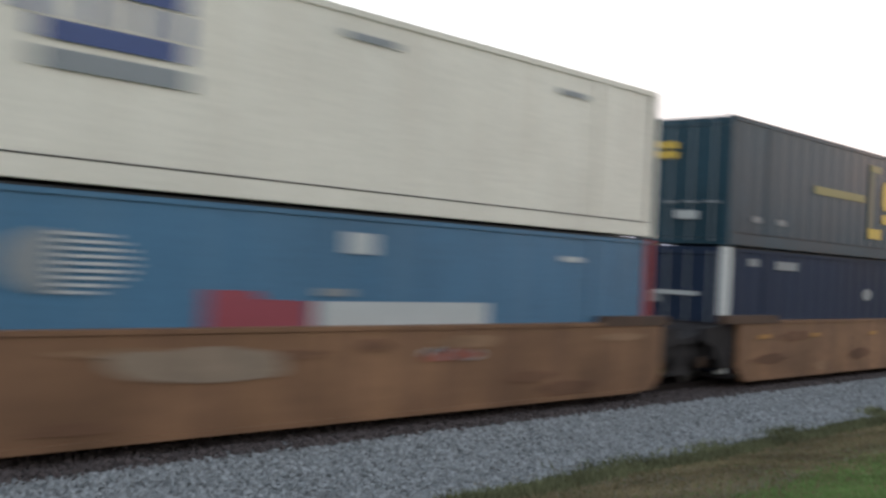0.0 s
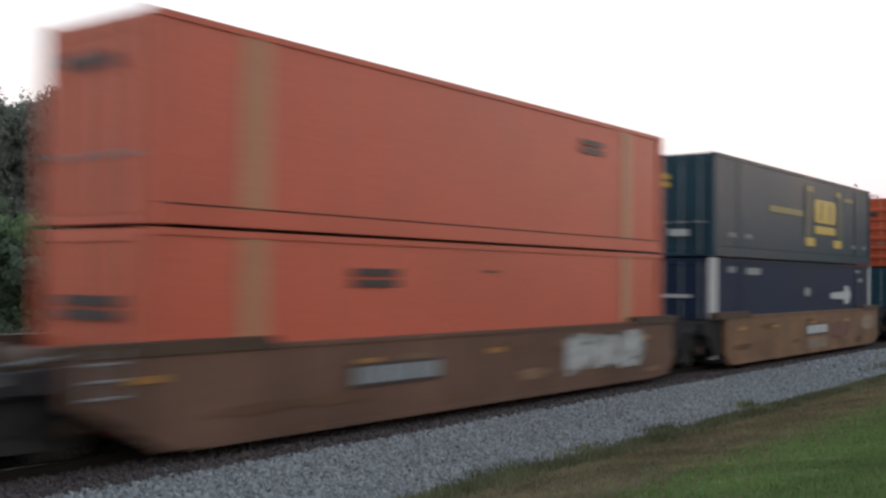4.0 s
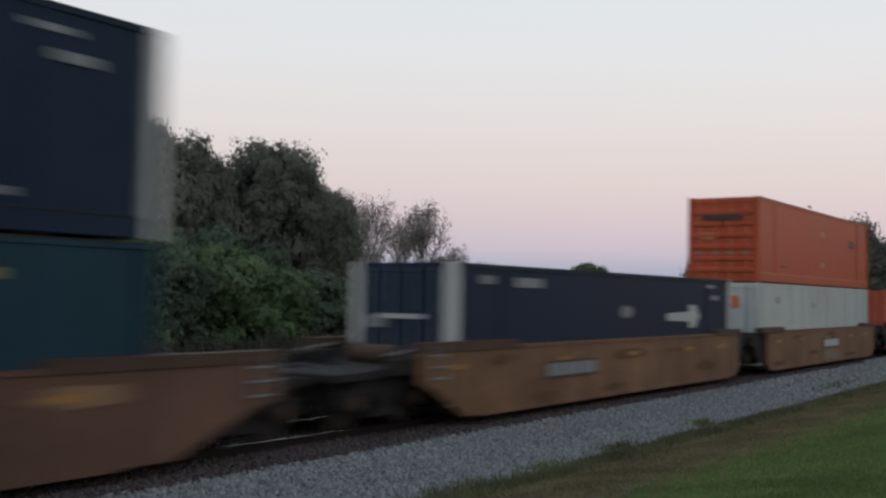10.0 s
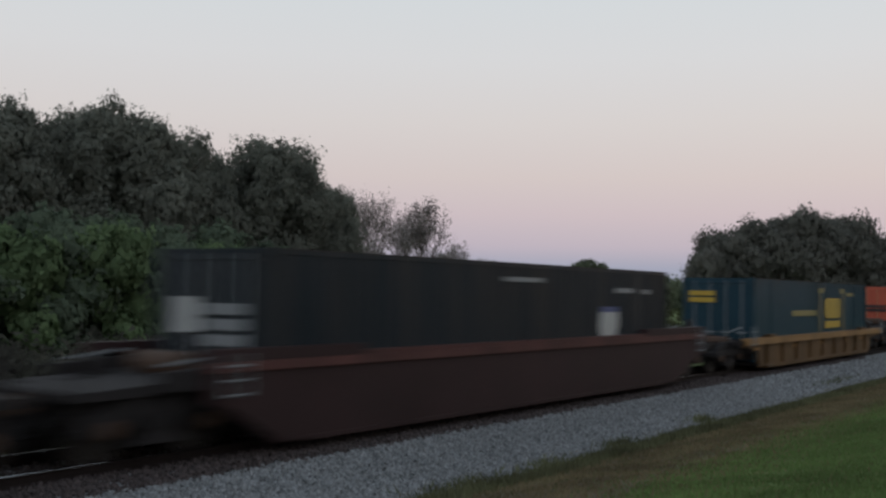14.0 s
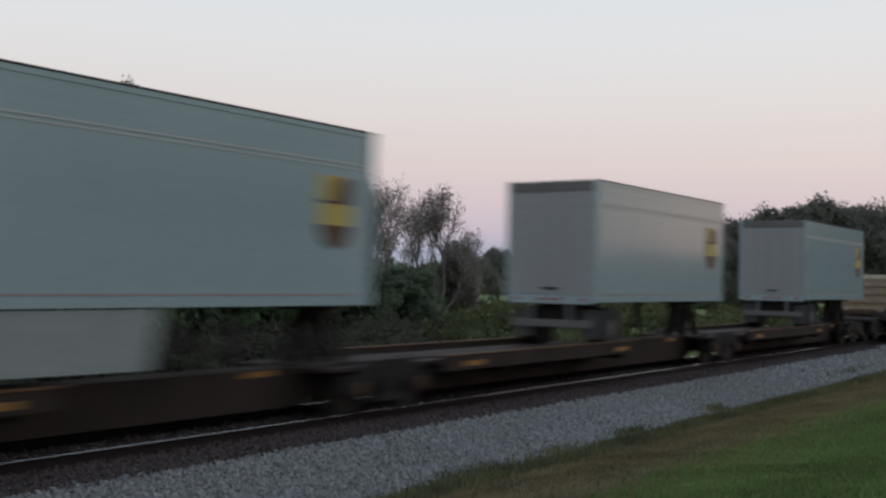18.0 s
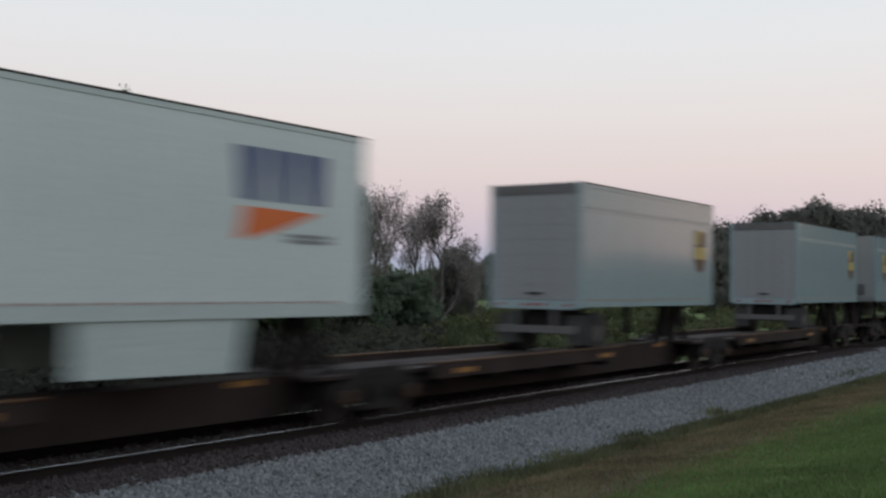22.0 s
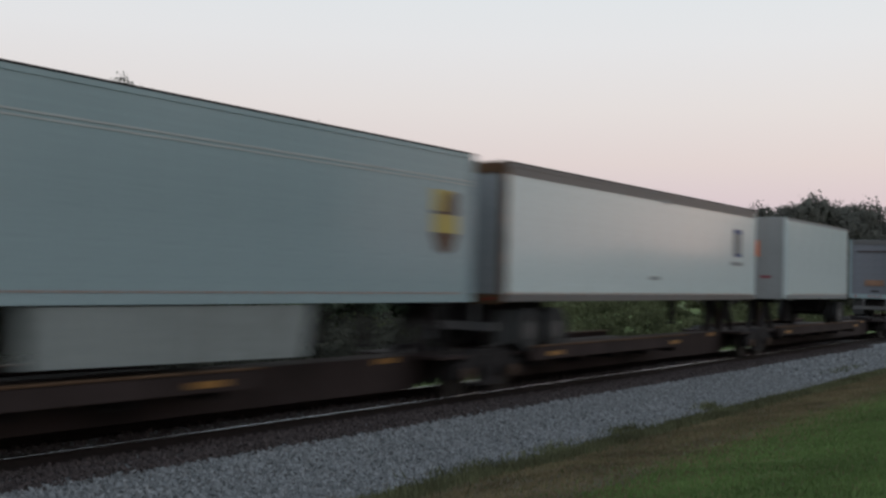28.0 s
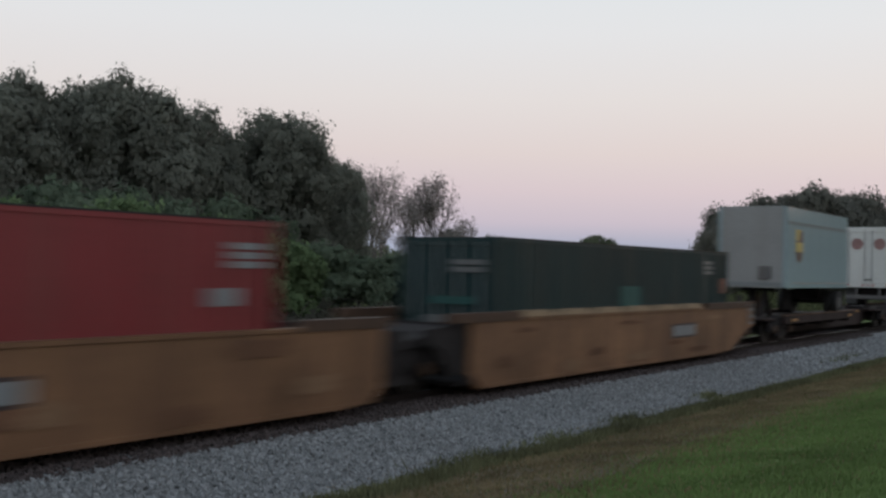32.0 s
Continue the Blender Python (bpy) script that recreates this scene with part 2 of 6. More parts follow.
M = {
    "csx_green": paint("dark_green_paint", (0.024, 0.060, 0.085), 0.32, 0.2, 0.2, (0.035, 0.062, 0.077), 0.1),
    "navy": paint("navy_paint", (0.018, 0.031, 0.063), 0.55, 0.2, 0.2, (0.024, 0.032, 0.05), 0.1),
    "charcoal": paint("dark_navy_paint", (0.022, 0.036, 0.060), 0.32, 0.2, 0.2, (0.030, 0.045, 0.062), 0.1),
    "blue": paint("bright_blue_paint", (0.022, 0.082, 0.20), 0.45, 0.25, 0.15, (0.04, 0.08, 0.16), 0.25),
    "faded_blue": paint("faded_blue_paint", (0.050, 0.150, 0.26), 0.5, 0.35, 0.18, (0.10, 0.18, 0.26)),
    "red_post": paint("red_post_paint", (0.42, 0.055, 0.05), 0.45, 0.3),
    "cream": paint("cream_paint", (0.62, 0.58, 0.47), 0.45, 0.25, 0.1, (0.33, 0.24, 0.15)),
    "white": paint("white_paint", (0.66, 0.68, 0.67), 0.4, 0.2, 0.08, (0.4, 0.36, 0.3)),
    "reefer": paint("reefer_white_paint", (0.56, 0.60, 0.59), 0.4, 0.6, 0.14, (0.27, 0.26, 0.24)),
    "orange": paint("orange_paint", (0.56, 0.112, 0.064), 0.45, 0.3, 0.12, (0.33, 0.11, 0.06)),
    "orange_deep": paint("deep_orange_paint", (0.51, 0.090, 0.040), 0.45, 0.3, 0.14, (0.30, 0.08, 0.045), 0.2),
    "rust_edge": mat("orange_brown_rusty_edge", (0.115, 0.064, 0.036), 0.75, 0, 0.4, 1.5, 16, 0.2, spec=0.2),
    # thin edge lines: the shade of the roof lip put into a dark colour
    "dark_line": mat("dark_shade_line", (0.032, 0.030, 0.031), 0.7, 0, 0.35, 1.5, 16, 0.15, spec=0.2),
    "skirt_dirty": mat("dirty_pale_skirt", (0.27, 0.30, 0.30), 0.5, 0, 0.25, 0.5, 10, 0.05, 0.6, (0.13, 0.13, 0.125), spec=0.3),
    "grime_patch": mat("brown_grime_patch", (0.165, 0.088, 0.054), 0.75, 0, 0.35, 1.2, 10, 0.1, 0.5, (0.105, 0.057, 0.042), spec=0.15),
    "pale_patch": mat("sun_bleached_tan_patch", (0.245, 0.150, 0.092), 0.7, 0, 0.3, 1.2, 10, 0.1, 0.6, (0.16, 0.09, 0.055), spec=0.15),
    # lug colour is tan lightened by the light on the lug tops
    "lug_pale": mat("lit_pale_tan_lug", (0.34, 0.25, 0.165), 0.65, 0, 0.3, 1.2, 10, 0.1, 0.4, (0.2, 0.13, 0.085), spec=0.2),
    "flap": mat("dull_grey_mudflap", (0.085, 0.088, 0.09), 0.7, 0, 0.2, 2, 18, 0.1, spec=0.2),
    "nose_grey": paint("pale_grey_nose_panel", (0.30, 0.31, 0.315), 0.45, 0.3, 0.12, (0.2, 0.19, 0.18)),
    "orange_post": paint("pale_orange_paint", (0.50, 0.25, 0.135), 0.5, 0.3),
    "silver": mat("silver_grey_panel", (0.33, 0.422, 0.45), 0.14, 0.0, 0.06, 0.5, 14, 0.015, 0.18, (0.2, 0.225, 0.23), spec=0.2),
    "grey_door": paint("grey_door_paint", (0.30, 0.32, 0.34), 0.5, 0.4, 0.15, (0.2, 0.18, 0.16)),
    "trailer_white": paint("trailer_white_panel", (0.55, 0.63, 0.635), 0.14, 0.2, 0.06, (0.4, 0.38, 0.34), 0.25),
    "bright_white": paint("clean_white_panel", (0.68, 0.76, 0.77), 0.14, 0.15, 0.05, (0.5, 0.48, 0.44), 0.25),
    "pale_silver": mat("pale_silver_panel", (0.41, 0.49, 0.50), 0.14, 0.0, 0.06, 0.5, 14, 0.015, 0.18, (0.26, 0.29, 0.29), spec=0.2),
    "sky_blue": paint("sky_blue_panel", (0.125, 0.275, 0.41), 0.24, 0.35, 0.16, (0.14, 0.21, 0.28), 0.12),
    "green": paint("green_container_paint", (0.014, 0.038, 0.041), 0.5, 0.3, 0.2, None, 0.15),
    "red": paint("red_container_paint", (0.23, 0.028, 0.034), 0.5, 0.3, 0.2),
    "black": paint("black_container_paint", (0.013, 0.022, 0.030), 0.5, 0.3, 0.2, None, 0.15),
    "tan": mat("tan_well_paint", (0.215, 0.115, 0.062), 0.6, 0, 0.45, 0.6, 6, 0.15, 0.75, (0.095, 0.05, 0.036), spec=0.25),
    "brown": mat("brown_well_paint", (0.15, 0.080, 0.055), 0.65, 0, 0.4, 0.45, 6, 0.15, 0.7, (0.075, 0.042, 0.03), spec=0.25),
    # yellow darkened for the sides, which lie in shade below the rim
    "yellow": mat("yellow_well_paint", (0.145, 0.083, 0.036), 0.55, 0, 0.4, 0.5, 7, 0.15, 0.85, (0.09, 0.05, 0.026), spec=0.25),
    "blue_well": mat("blue_well_paint", (0.024, 0.045, 0.102), 0.55, 0, 0.45, 0.7, 7, 0.15, 0.8, (0.048, 0.042, 0.045), spec=0.2),
    "oxide": mat("oxide_red_well_paint", (0.040, 0.021, 0.022), 0.65, 0, 0.35, 0.6, 9, 0.15, 0.5, (0.022, 0.016, 0.016), spec=0.2),
    "rust_top": mat("rusty_brown_steel", (0.075, 0.040, 0.024), 0.75, 0.1, 0.35, 1.5, 20, 0.3),
    "dark_steel": mat("grimy_dark_steel", (0.029, 0.026, 0.027), 0.75, 0.0, 0.4, 2.5, 25, 0.3, spec=0.15),
    "wheel_steel": mat("worn_wheel_steel", (0.040, 0.035, 0.033), 0.55, 0.3, 0.3, 3, 30, 0.2, spec=0.2),
    "deck": mat("worn_brown_grey_deck", (0.056, 0.047, 0.046), 0.75, 0.1, 0.35, 1.2, 14, 0.2, 0.4, (0.04, 0.03, 0.028), spec=0.2),
    "spine": mat("rusty_brown_spine_paint", (0.044, 0.031, 0.030), 0.75, 0, 0.5, 0.9, 8, 0.2, 0.6, (0.020, 0.014, 0.012), spec=0.15),
    "orange_mark": mat("orange_yellow_reflector", (0.36, 0.17, 0.035), 0.5, 0, 0.2),
    "yellow_mark": mat("golden_yellow_marking", (0.55, 0.37, 0.045), 0.45, 0, 0.08),
    "dark_yellow": mat("dull_olive_marking", (0.125, 0.118, 0.070), 0.5, 0, 0.15),
    "warm_rail": paint("warm_grey_rail", (0.27, 0.25, 0.24), 0.45, 0.3),
    "rust_cream": paint("rust_stained_cream_paint", (0.36, 0.28, 0.19), 0.55, 0.8, 0.3, (0.17, 0.09, 0.05)),
    "dim_yellow": mat("faded_yellow_marking", (0.25, 0.21, 0.07), 0.5, 0, 0.15),
    "white_mark": mat("white_marking", (0.45, 0.47, 0.47), 0.5, 0, 0.12),
    "grey_mark": mat("grey_marking", (0.22, 0.24, 0.255), 0.5, 0, 0.12),
    "dark_mark": mat("dark_marking", (0.045, 0.028, 0.03), 0.5, 0, 0.1),
    "blue_mark": mat("blue_marking", (0.035, 0.065, 0.20), 0.45, 0, 0.1),
    "red_mark": mat("dull_red_marking", (0.26, 0.045, 0.065), 0.5, 0, 0.15),
    "pink_mark": mat("faded_pink_red_marking", (0.30, 0.17, 0.165), 0.5, 0, 0.2),
    "orange_logo": mat("orange_marking", (0.75, 0.16, 0.03), 0.45, 0, 0.08),
    "brown_mark": mat("brown_marking", (0.075, 0.032, 0.014), 0.45, 0, 0.1),
    "tape_red": mat("red_reflective_tape", (0.34, 0.19, 0.15), 0.35, 0, 0.1),
    "rubber": mat("tyre_rubber", (0.024, 0.024, 0.025), 0.85, 0, 0.2, 4, 40, 0.3),
    "rim": mat("dull_grimy_rim", (0.10, 0.10, 0.105), 0.5, 0.4, 0.2),
    "lamp_red": mat("red_lamp_lens", (0.35, 0.02, 0.015), 0.2, 0, 0.05),
    "graf_white": mat("chalky_white_spray_paint", (0.42, 0.42, 0.41), 0.7, 0, 0.3, 3, 12, 0.1),
    "graf_green": mat("pale_green_spray_paint", (0.25, 0.31, 0.215), 0.7, 0, 0.3, 3, 12, 0.1),
    "graf_cyan": mat("cyan_spray_paint", (0.04, 0.16, 0.34), 0.7, 0, 0.3, 3, 12, 0.1),
    "graf_blue": mat("blue_spray_paint", (0.032, 0.115, 0.36), 0.7, 0, 0.3, 3, 12, 0.1),
    "graf_teal": mat("grey_teal_spray_paint", (0.17, 0.255, 0.275), 0.7, 0, 0.35, 3, 12, 0.1),
    "graf_red": mat("dull_red_spray_paint", (0.30, 0.09, 0.06), 0.7, 0, 0.35, 3, 12, 0.1),
    "chalk": mat("chalky_worn_paint", (0.24, 0.18, 0.13), 0.7, 0, 0.3, 2, 12, 0.1, 0.4, (0.16, 0.1, 0.06)),
    "rust_smear": mat("red_brown_smear", (0.15, 0.055, 0.035), 0.7, 0, 0.35, 2, 12, 0.1, 0.5),
    "cream_white": paint("weathered_cream_white_paint", (0.72, 0.685, 0.60), 0.45, 0.25, 0.1, (0.42, 0.33, 0.24)),
    "blue_dirty": paint("grimy_blue_door_paint", (0.085, 0.165, 0.26), 0.5, 0.6, 0.25, (0.13, 0.13, 0.15), 0.15),
    "blue_rail": paint("blue_grey_rail", (0.14, 0.20, 0.26), 0.45, 0.3, 0.15, None, 0.2),
    "dull_orange": mat("dull_orange_brown_stain", (0.27, 0.15, 0.095), 0.6, 0, 0.3),
    "dark_rail": paint("dark_grey_rail", (0.13, 0.13, 0.135), 0.45, 0.3),
    "shield_yellow": mat("pale_yellow_emblem", (0.46, 0.36, 0.085), 0.45, 0, 0.1),
    "purple_door": paint("dull_blue_grey_door", (0.20, 0.215, 0.25), 0.5, 0.5, 0.2, (0.13, 0.12, 0.13), 0.2),
    # rim paints: lighter copies of the side paints, with light from above painted in
    "oxide_rim": mat("lit_red_brown_rim_paint", (0.105, 0.042, 0.038), 0.65, 0, 0.4, 0.8, 9, 0.15, 0.5, (0.05, 0.026, 0.024), spec=0.25),
    "yellow_rim": mat("worn_lit_yellow_rim_paint", (0.33, 0.19, 0.078), 0.55, 0, 0.35, 0.8, 9, 0.15, 0.5, (0.13, 0.075, 0.036), spec=0.25),
    "skirt_silver": mat("dulled_silver_skirt", (0.30, 0.335, 0.335), 0.5, 0, 0.15, 0.5, 10, 0.05, 0.4, (0.17, 0.18, 0.18), spec=0.2),
    "skirt_grey": mat("dark_grey_skirt", (0.036, 0.042, 0.044), 0.7, 0, 0.15, 0.8, 12, 0.1, 0.3, spec=0.1),
    "verge": mat("dry_brown_verge", (0.140, 0.112, 0.076), 0.95, 0, 0.5, 0.6, 12, 0.6, spec=0.2),
    "rail": mat("polished_rail_head", (0.62, 0.64, 0.67), 0.14, 1.0, 0.06, 2, 30, 0.01),
    "rail_side": mat("rusty_rail_side", (0.020, 0.014, 0.013), 0.85, 0.1, 0.3, 3, 30, 0.3, spec=0.2),
    "tie": mat("creosoted_timber", (0.045, 0.034, 0.029), 0.9, 0, 0.4, 2, 22, 0.5, per_object=0.25),
    "stone": mat("grey_ballast_stone", (0.185, 0.192, 0.2), 0.85, 0, 0.4, 1.2, 26, 0.6),
    "grass_dull": mat("dull_green_blades", (0.125, 0.140, 0.062), 0.85, 0, 0.4, 0.5, 6, 0.1, spec=0.2),
    "grass": mat("mown_grass_blades", (0.165, 0.252, 0.084), 0.8, 0, 0.35, 0.35, 6, 0.1, spec=0.2),
    "fringe": mat("dark_green_fringe_blades", (0.140, 0.145, 0.078), 0.85, 0, 0.4, 0.7, 6, 0.1, spec=0.2),
    "straw": mat("dry_grass_blades", (0.235, 0.185, 0.108), 0.85, 0, 0.4, 0.8, 6, 0.1, spec=0.2),
    "soil": mat("grassy_ground", (0.130, 0.178, 0.062), 0.95, 0, 0.4, 0.25, 8, 0.5, spec=0.2),
    "bark_pale": mat("pale_grey_bark", (0.16, 0.145, 0.14), 0.9, 0, 0.3, 3, 18, 0.5, spec=0.2),
    "dim_mark": mat("dulled_grey_marking", (0.115, 0.125, 0.13), 0.5, 0, 0.15),
    "teal_mark": mat("dull_teal_marking", (0.028, 0.095, 0.090), 0.6, 0, 0.2, spec=0.2),
    "bark": mat("grey_brown_bark", (0.10, 0.08, 0.065), 0.9, 0, 0.35, 3, 18, 0.8),
}

M["bulb"] = mat("glowing_bulb", (0.9, 0.9, 0.85), 0.3)
M["bulb"].node_tree.nodes["Principled BSDF"].inputs["Emission Color"].default_value = (1.0, 0.97, 0.9, 1)
M["bulb"].node_tree.nodes["Principled BSDF"].inputs["Emission Strength"].default_value = 1.6


def leaves(name, rgb, var, scale):
    """Thin leaves: half of the light passes through; colour varies by clump and by leaf."""
    m = bpy.data.materials.new(name)
    m.use_nodes = True
    n, l = m.node_tree.nodes, m.node_tree.links
    n.remove(n["Principled BSDF"])
    out = n["Material Output"]
    geo, tc = n.new("ShaderNodeNewGeometry"), n.new("ShaderNodeTexCoord")
    nz = n.new("ShaderNodeTexNoise")
    nz.inputs["Scale"].default_value = scale
    l.new(tc.outputs["Object"], nz.inputs["Vector"])
    add = n.new("ShaderNodeMath")
    add.operation = "MULTIPLY_ADD"
    add.inputs[1].default_value, add.inputs[2].default_value = 0.16, -0.06
    l.new(geo.outputs["Random Per Island"], add.inputs[0])
    tot = n.new("ShaderNodeMath")
    l.new(add.outputs[0], tot.inputs[0])
    l.new(nz.outputs["Fac"], tot.inputs[1])
    ramp = n.new("ShaderNodeValToRGB")
    e = ramp.color_ramp.elements
    e[0].position, e[1].position = 0.3, 0.75
    e[0].color = tuple(c * (1 - var) for c in rgb) + (1,)
    e[1].color = tuple(c * (1 + var) for c in rgb) + (1,)
    l.new(tot.outputs[0], ramp.inputs[0])
    d, t, x = n.new("ShaderNodeBsdfDiffuse"), n.new("ShaderNodeBsdfTranslucent"), n.new("ShaderNodeMixShader")
    x.inputs[0].default_value = 0.45
    l.new(ramp.outputs[0], d.inputs[0])
    l.new(ramp.outputs[0], t.inputs[0])
    l.new(d.outputs[0], x.inputs[1])
    l.new(t.outputs[0], x.inputs[2])
    l.new(x.outputs[0], out.inputs[0])
    return m


def loose(name, lo, hi):
    """Loose stones: each one a grey of its own."""
    m = mat(name, lo, 0.85, 0, 0.3, 2, 30, 0.5, spec=0.3)
    n, l = m.node_tree.nodes, m.node_tree.links
    geo, ramp = n.new("ShaderNodeNewGeometry"), n.new("ShaderNodeValToRGB")
    e = ramp.color_ramp.elements
    e[0].color, e[1].color = (*lo, 1), (*hi, 1)
    l.new(geo.outputs["Random Per Island"], ramp.inputs[0])
    l.new(ramp.outputs[0], n["Principled BSDF"].inputs["Base Color"])
    return m


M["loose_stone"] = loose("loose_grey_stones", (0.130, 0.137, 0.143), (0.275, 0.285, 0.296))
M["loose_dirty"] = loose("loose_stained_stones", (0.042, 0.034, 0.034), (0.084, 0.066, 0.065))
M["leaf_oak"] = leaves("dark_oak_leaves", (0.180, 0.189, 0.160), 0.3, 0.3)
M["leaf_bush"] = leaves("mid_green_leaves", (0.128, 0.163, 0.116), 0.35, 0.4)
M["leaf_bush_light"] = leaves("light_green_leaves", (0.142, 0.198, 0.104), 0.4, 0.45)
M["leaf_dry"] = leaves("sparse_brown_leaves", (0.27, 0.245, 0.235), 0.3, 0.6)
M["leaf_far"] = leaves("far_tree_leaves", (0.185, 0.186, 0.164), 0.3, 0.15)
M["leaf_field"] = leaves("green_field_tree_leaves", (0.165, 0.192, 0.128), 0.35, 0.12)
M["leaf_brush"] = leaves("dark_brush_leaves", (0.068, 0.068, 0.055), 0.4, 0.5)
M["weed"] = leaves("tall_field_weeds", (0.100, 0.112, 0.060), 0.5, 0.25)

# ---- mesh helpers ----
MESHES = {}


def part(name, bm, material, parent, label=""):
    me = bpy.data.meshes.new(name)
    bm.to_mesh(me)
    bm.free()
    me.materials.append(M[material])
    ob = new(name, me)
    ob.parent = parent
    return tagged(ob, label) if label else ob


def share(name, key, make, material, parent, loc=(0, 0, 0), label="", rz=0):
    """A part whose mesh is built once per key and shared by all alike parts."""
    k = (key, material)
    if k not in MESHES:
        bm = make()
        me = bpy.data.meshes.new(name)
        bm.to_mesh(me)
        bm.free()
        me.materials.append(M[material])
        MESHES[k] = me
    ob = new(name, MESHES[k])
    ob.parent = parent
    ob.matrix_basis = pose(*loc, 0, 0, rz)
    return tagged(ob, label) if label else ob


def box(x0, x1, y0, y1, z0, z1, bevel=0.0, bm=None):
    own = bm is None
    bm = bm or bmesh.new()
    r = bmesh.ops.create_cube(bm, size=1, matrix=Matrix.Translation(((x0 + x1) / 2, (y0 + y1) / 2, (z0 + z1) / 2)) @ Matrix.Diagonal((x1 - x0, y1 - y0, z1 - z0, 1)))
    if bevel and own:
        bmesh.ops.bevel(bm, geom=bm.edges[:], offset=bevel, segments=2, affect="EDGES")
    return bm


def prism(profile, y0, y1, bm=None):
    """A solid with the profile (x, z) from y0 to y1."""
    bm = bm or bmesh.new()
    a = [bm.verts.new((x, y0, z)) for x, z in profile]
    b = [bm.verts.new((x, y1, z)) for x, z in profile]
    bm.faces.new(a)
    bm.faces.new(b[::-1])
    for i in range(len(a)):
        j = (i + 1) % len(a)
        bm.faces.new((a[j], a[i], b[i], b[j]))
    bmesh.ops.recalc_face_normals(bm, faces=bm.faces[:])
    return bm


def cyl(r, y0, y1, seg=20, x=0.0, z=0.0, bm=None, r2=None):
    """A cylinder along y."""
    bm = bm or bmesh.new()
    bmesh.ops.create_cone(bm, cap_ends=True, segments=seg, radius1=r, radius2=r2 or r, depth=abs(y1 - y0),
                          matrix=Matrix.Translation((x, (y0 + y1) / 2, z)) @ Matrix.Rotation(radians(90), 4, "X"))
    return bm


def rod(a, b, r, seg=6, bm=None):
    bm = bm or bmesh.new()
    a, b = Vector(a), Vector(b)
    d = b - a
    bmesh.ops.create_cone(bm, cap_ends=True, segments=seg, radius1=r, radius2=r, depth=d.length,
                          matrix=Matrix.Translation((a + b) / 2) @ d.to_track_quat("Z", "Y").to_matrix().to_4x4())
    return bm


def thing(name, label, category, group="", loc=(0, 0, 0)):
    ob = new(name)
    ob.location = loc
    ob.empty_display_size = 0.3
    return tagged(ob, label, category, group)


def flat(name, pts, y, material, parent, label="", thick=0.004):
    """A thin marking with the outline pts (x, z) on the wall face y that looks to -y."""
    return part(name, prism(pts, y - thick, y - 0.001), material, parent, label)


def rect(x0, x1, z0, z1):
    return [(x0, z0), (x1, z0), (x1, z1), (x0, z1)]


TRACK_Y = 13.1
SPEED = 22.1
MOVERS = []   # (thing, x at 0 s, height, heading)
W = 1.295     # half the width of a container or trailer


def on_train(ob, u, z=0.0, rz=0):
    ob.matrix_basis = pose(u, TRACK_Y, z, 0, 0, rz)
    MOVERS.append((ob, u, z, rz))
    return ob


# ---- containers: front end at x = 0, tail at x = -L, base at z = 0 ----
def ribbed_wall(L, H, pitch, depth, y_in, sign):
    """A side sheet with shallow vertical ribs, between the posts."""
    bm = bmesh.new()
    n = int((L - 0.5) / pitch)
    step = (L - 0.5) / n
    prof = []
    for i in range(n):
        x = -L + 0.25 + i * step
        prof += [(x, 0), (x + step * 0.38, 0), (x + step * 0.46, 1), (x + step * 0.92, 1), (x + step, 0)]
    lo, hi = 0.29, H - 0.10
    rows = [[bm.verts.new((x, sign * (y_in + d * depth), z)) for x, d in prof] for z in (lo, hi)]
    for i in range(len(prof) - 1):
        bm.faces.new((rows[0][i], rows[0][i + 1], rows[1][i + 1], rows[1][i]))
    bmesh.ops.remove_doubles(bm, verts=bm.verts[:], dist=0.001)
    bmesh.ops.recalc_face_normals(bm, faces=bm.faces[:])
    r = bmesh.ops.extrude_face_region(bm, geom=bm.faces[:])
    bmesh.ops.translate(bm, vec=(0, -sign * 0.03, 0), verts=[v for v in r["geom"] if isinstance(v, bmesh.types.BMVert)])
    bmesh.ops.recalc_face_normals(bm, faces=bm.faces[:])
    return bm


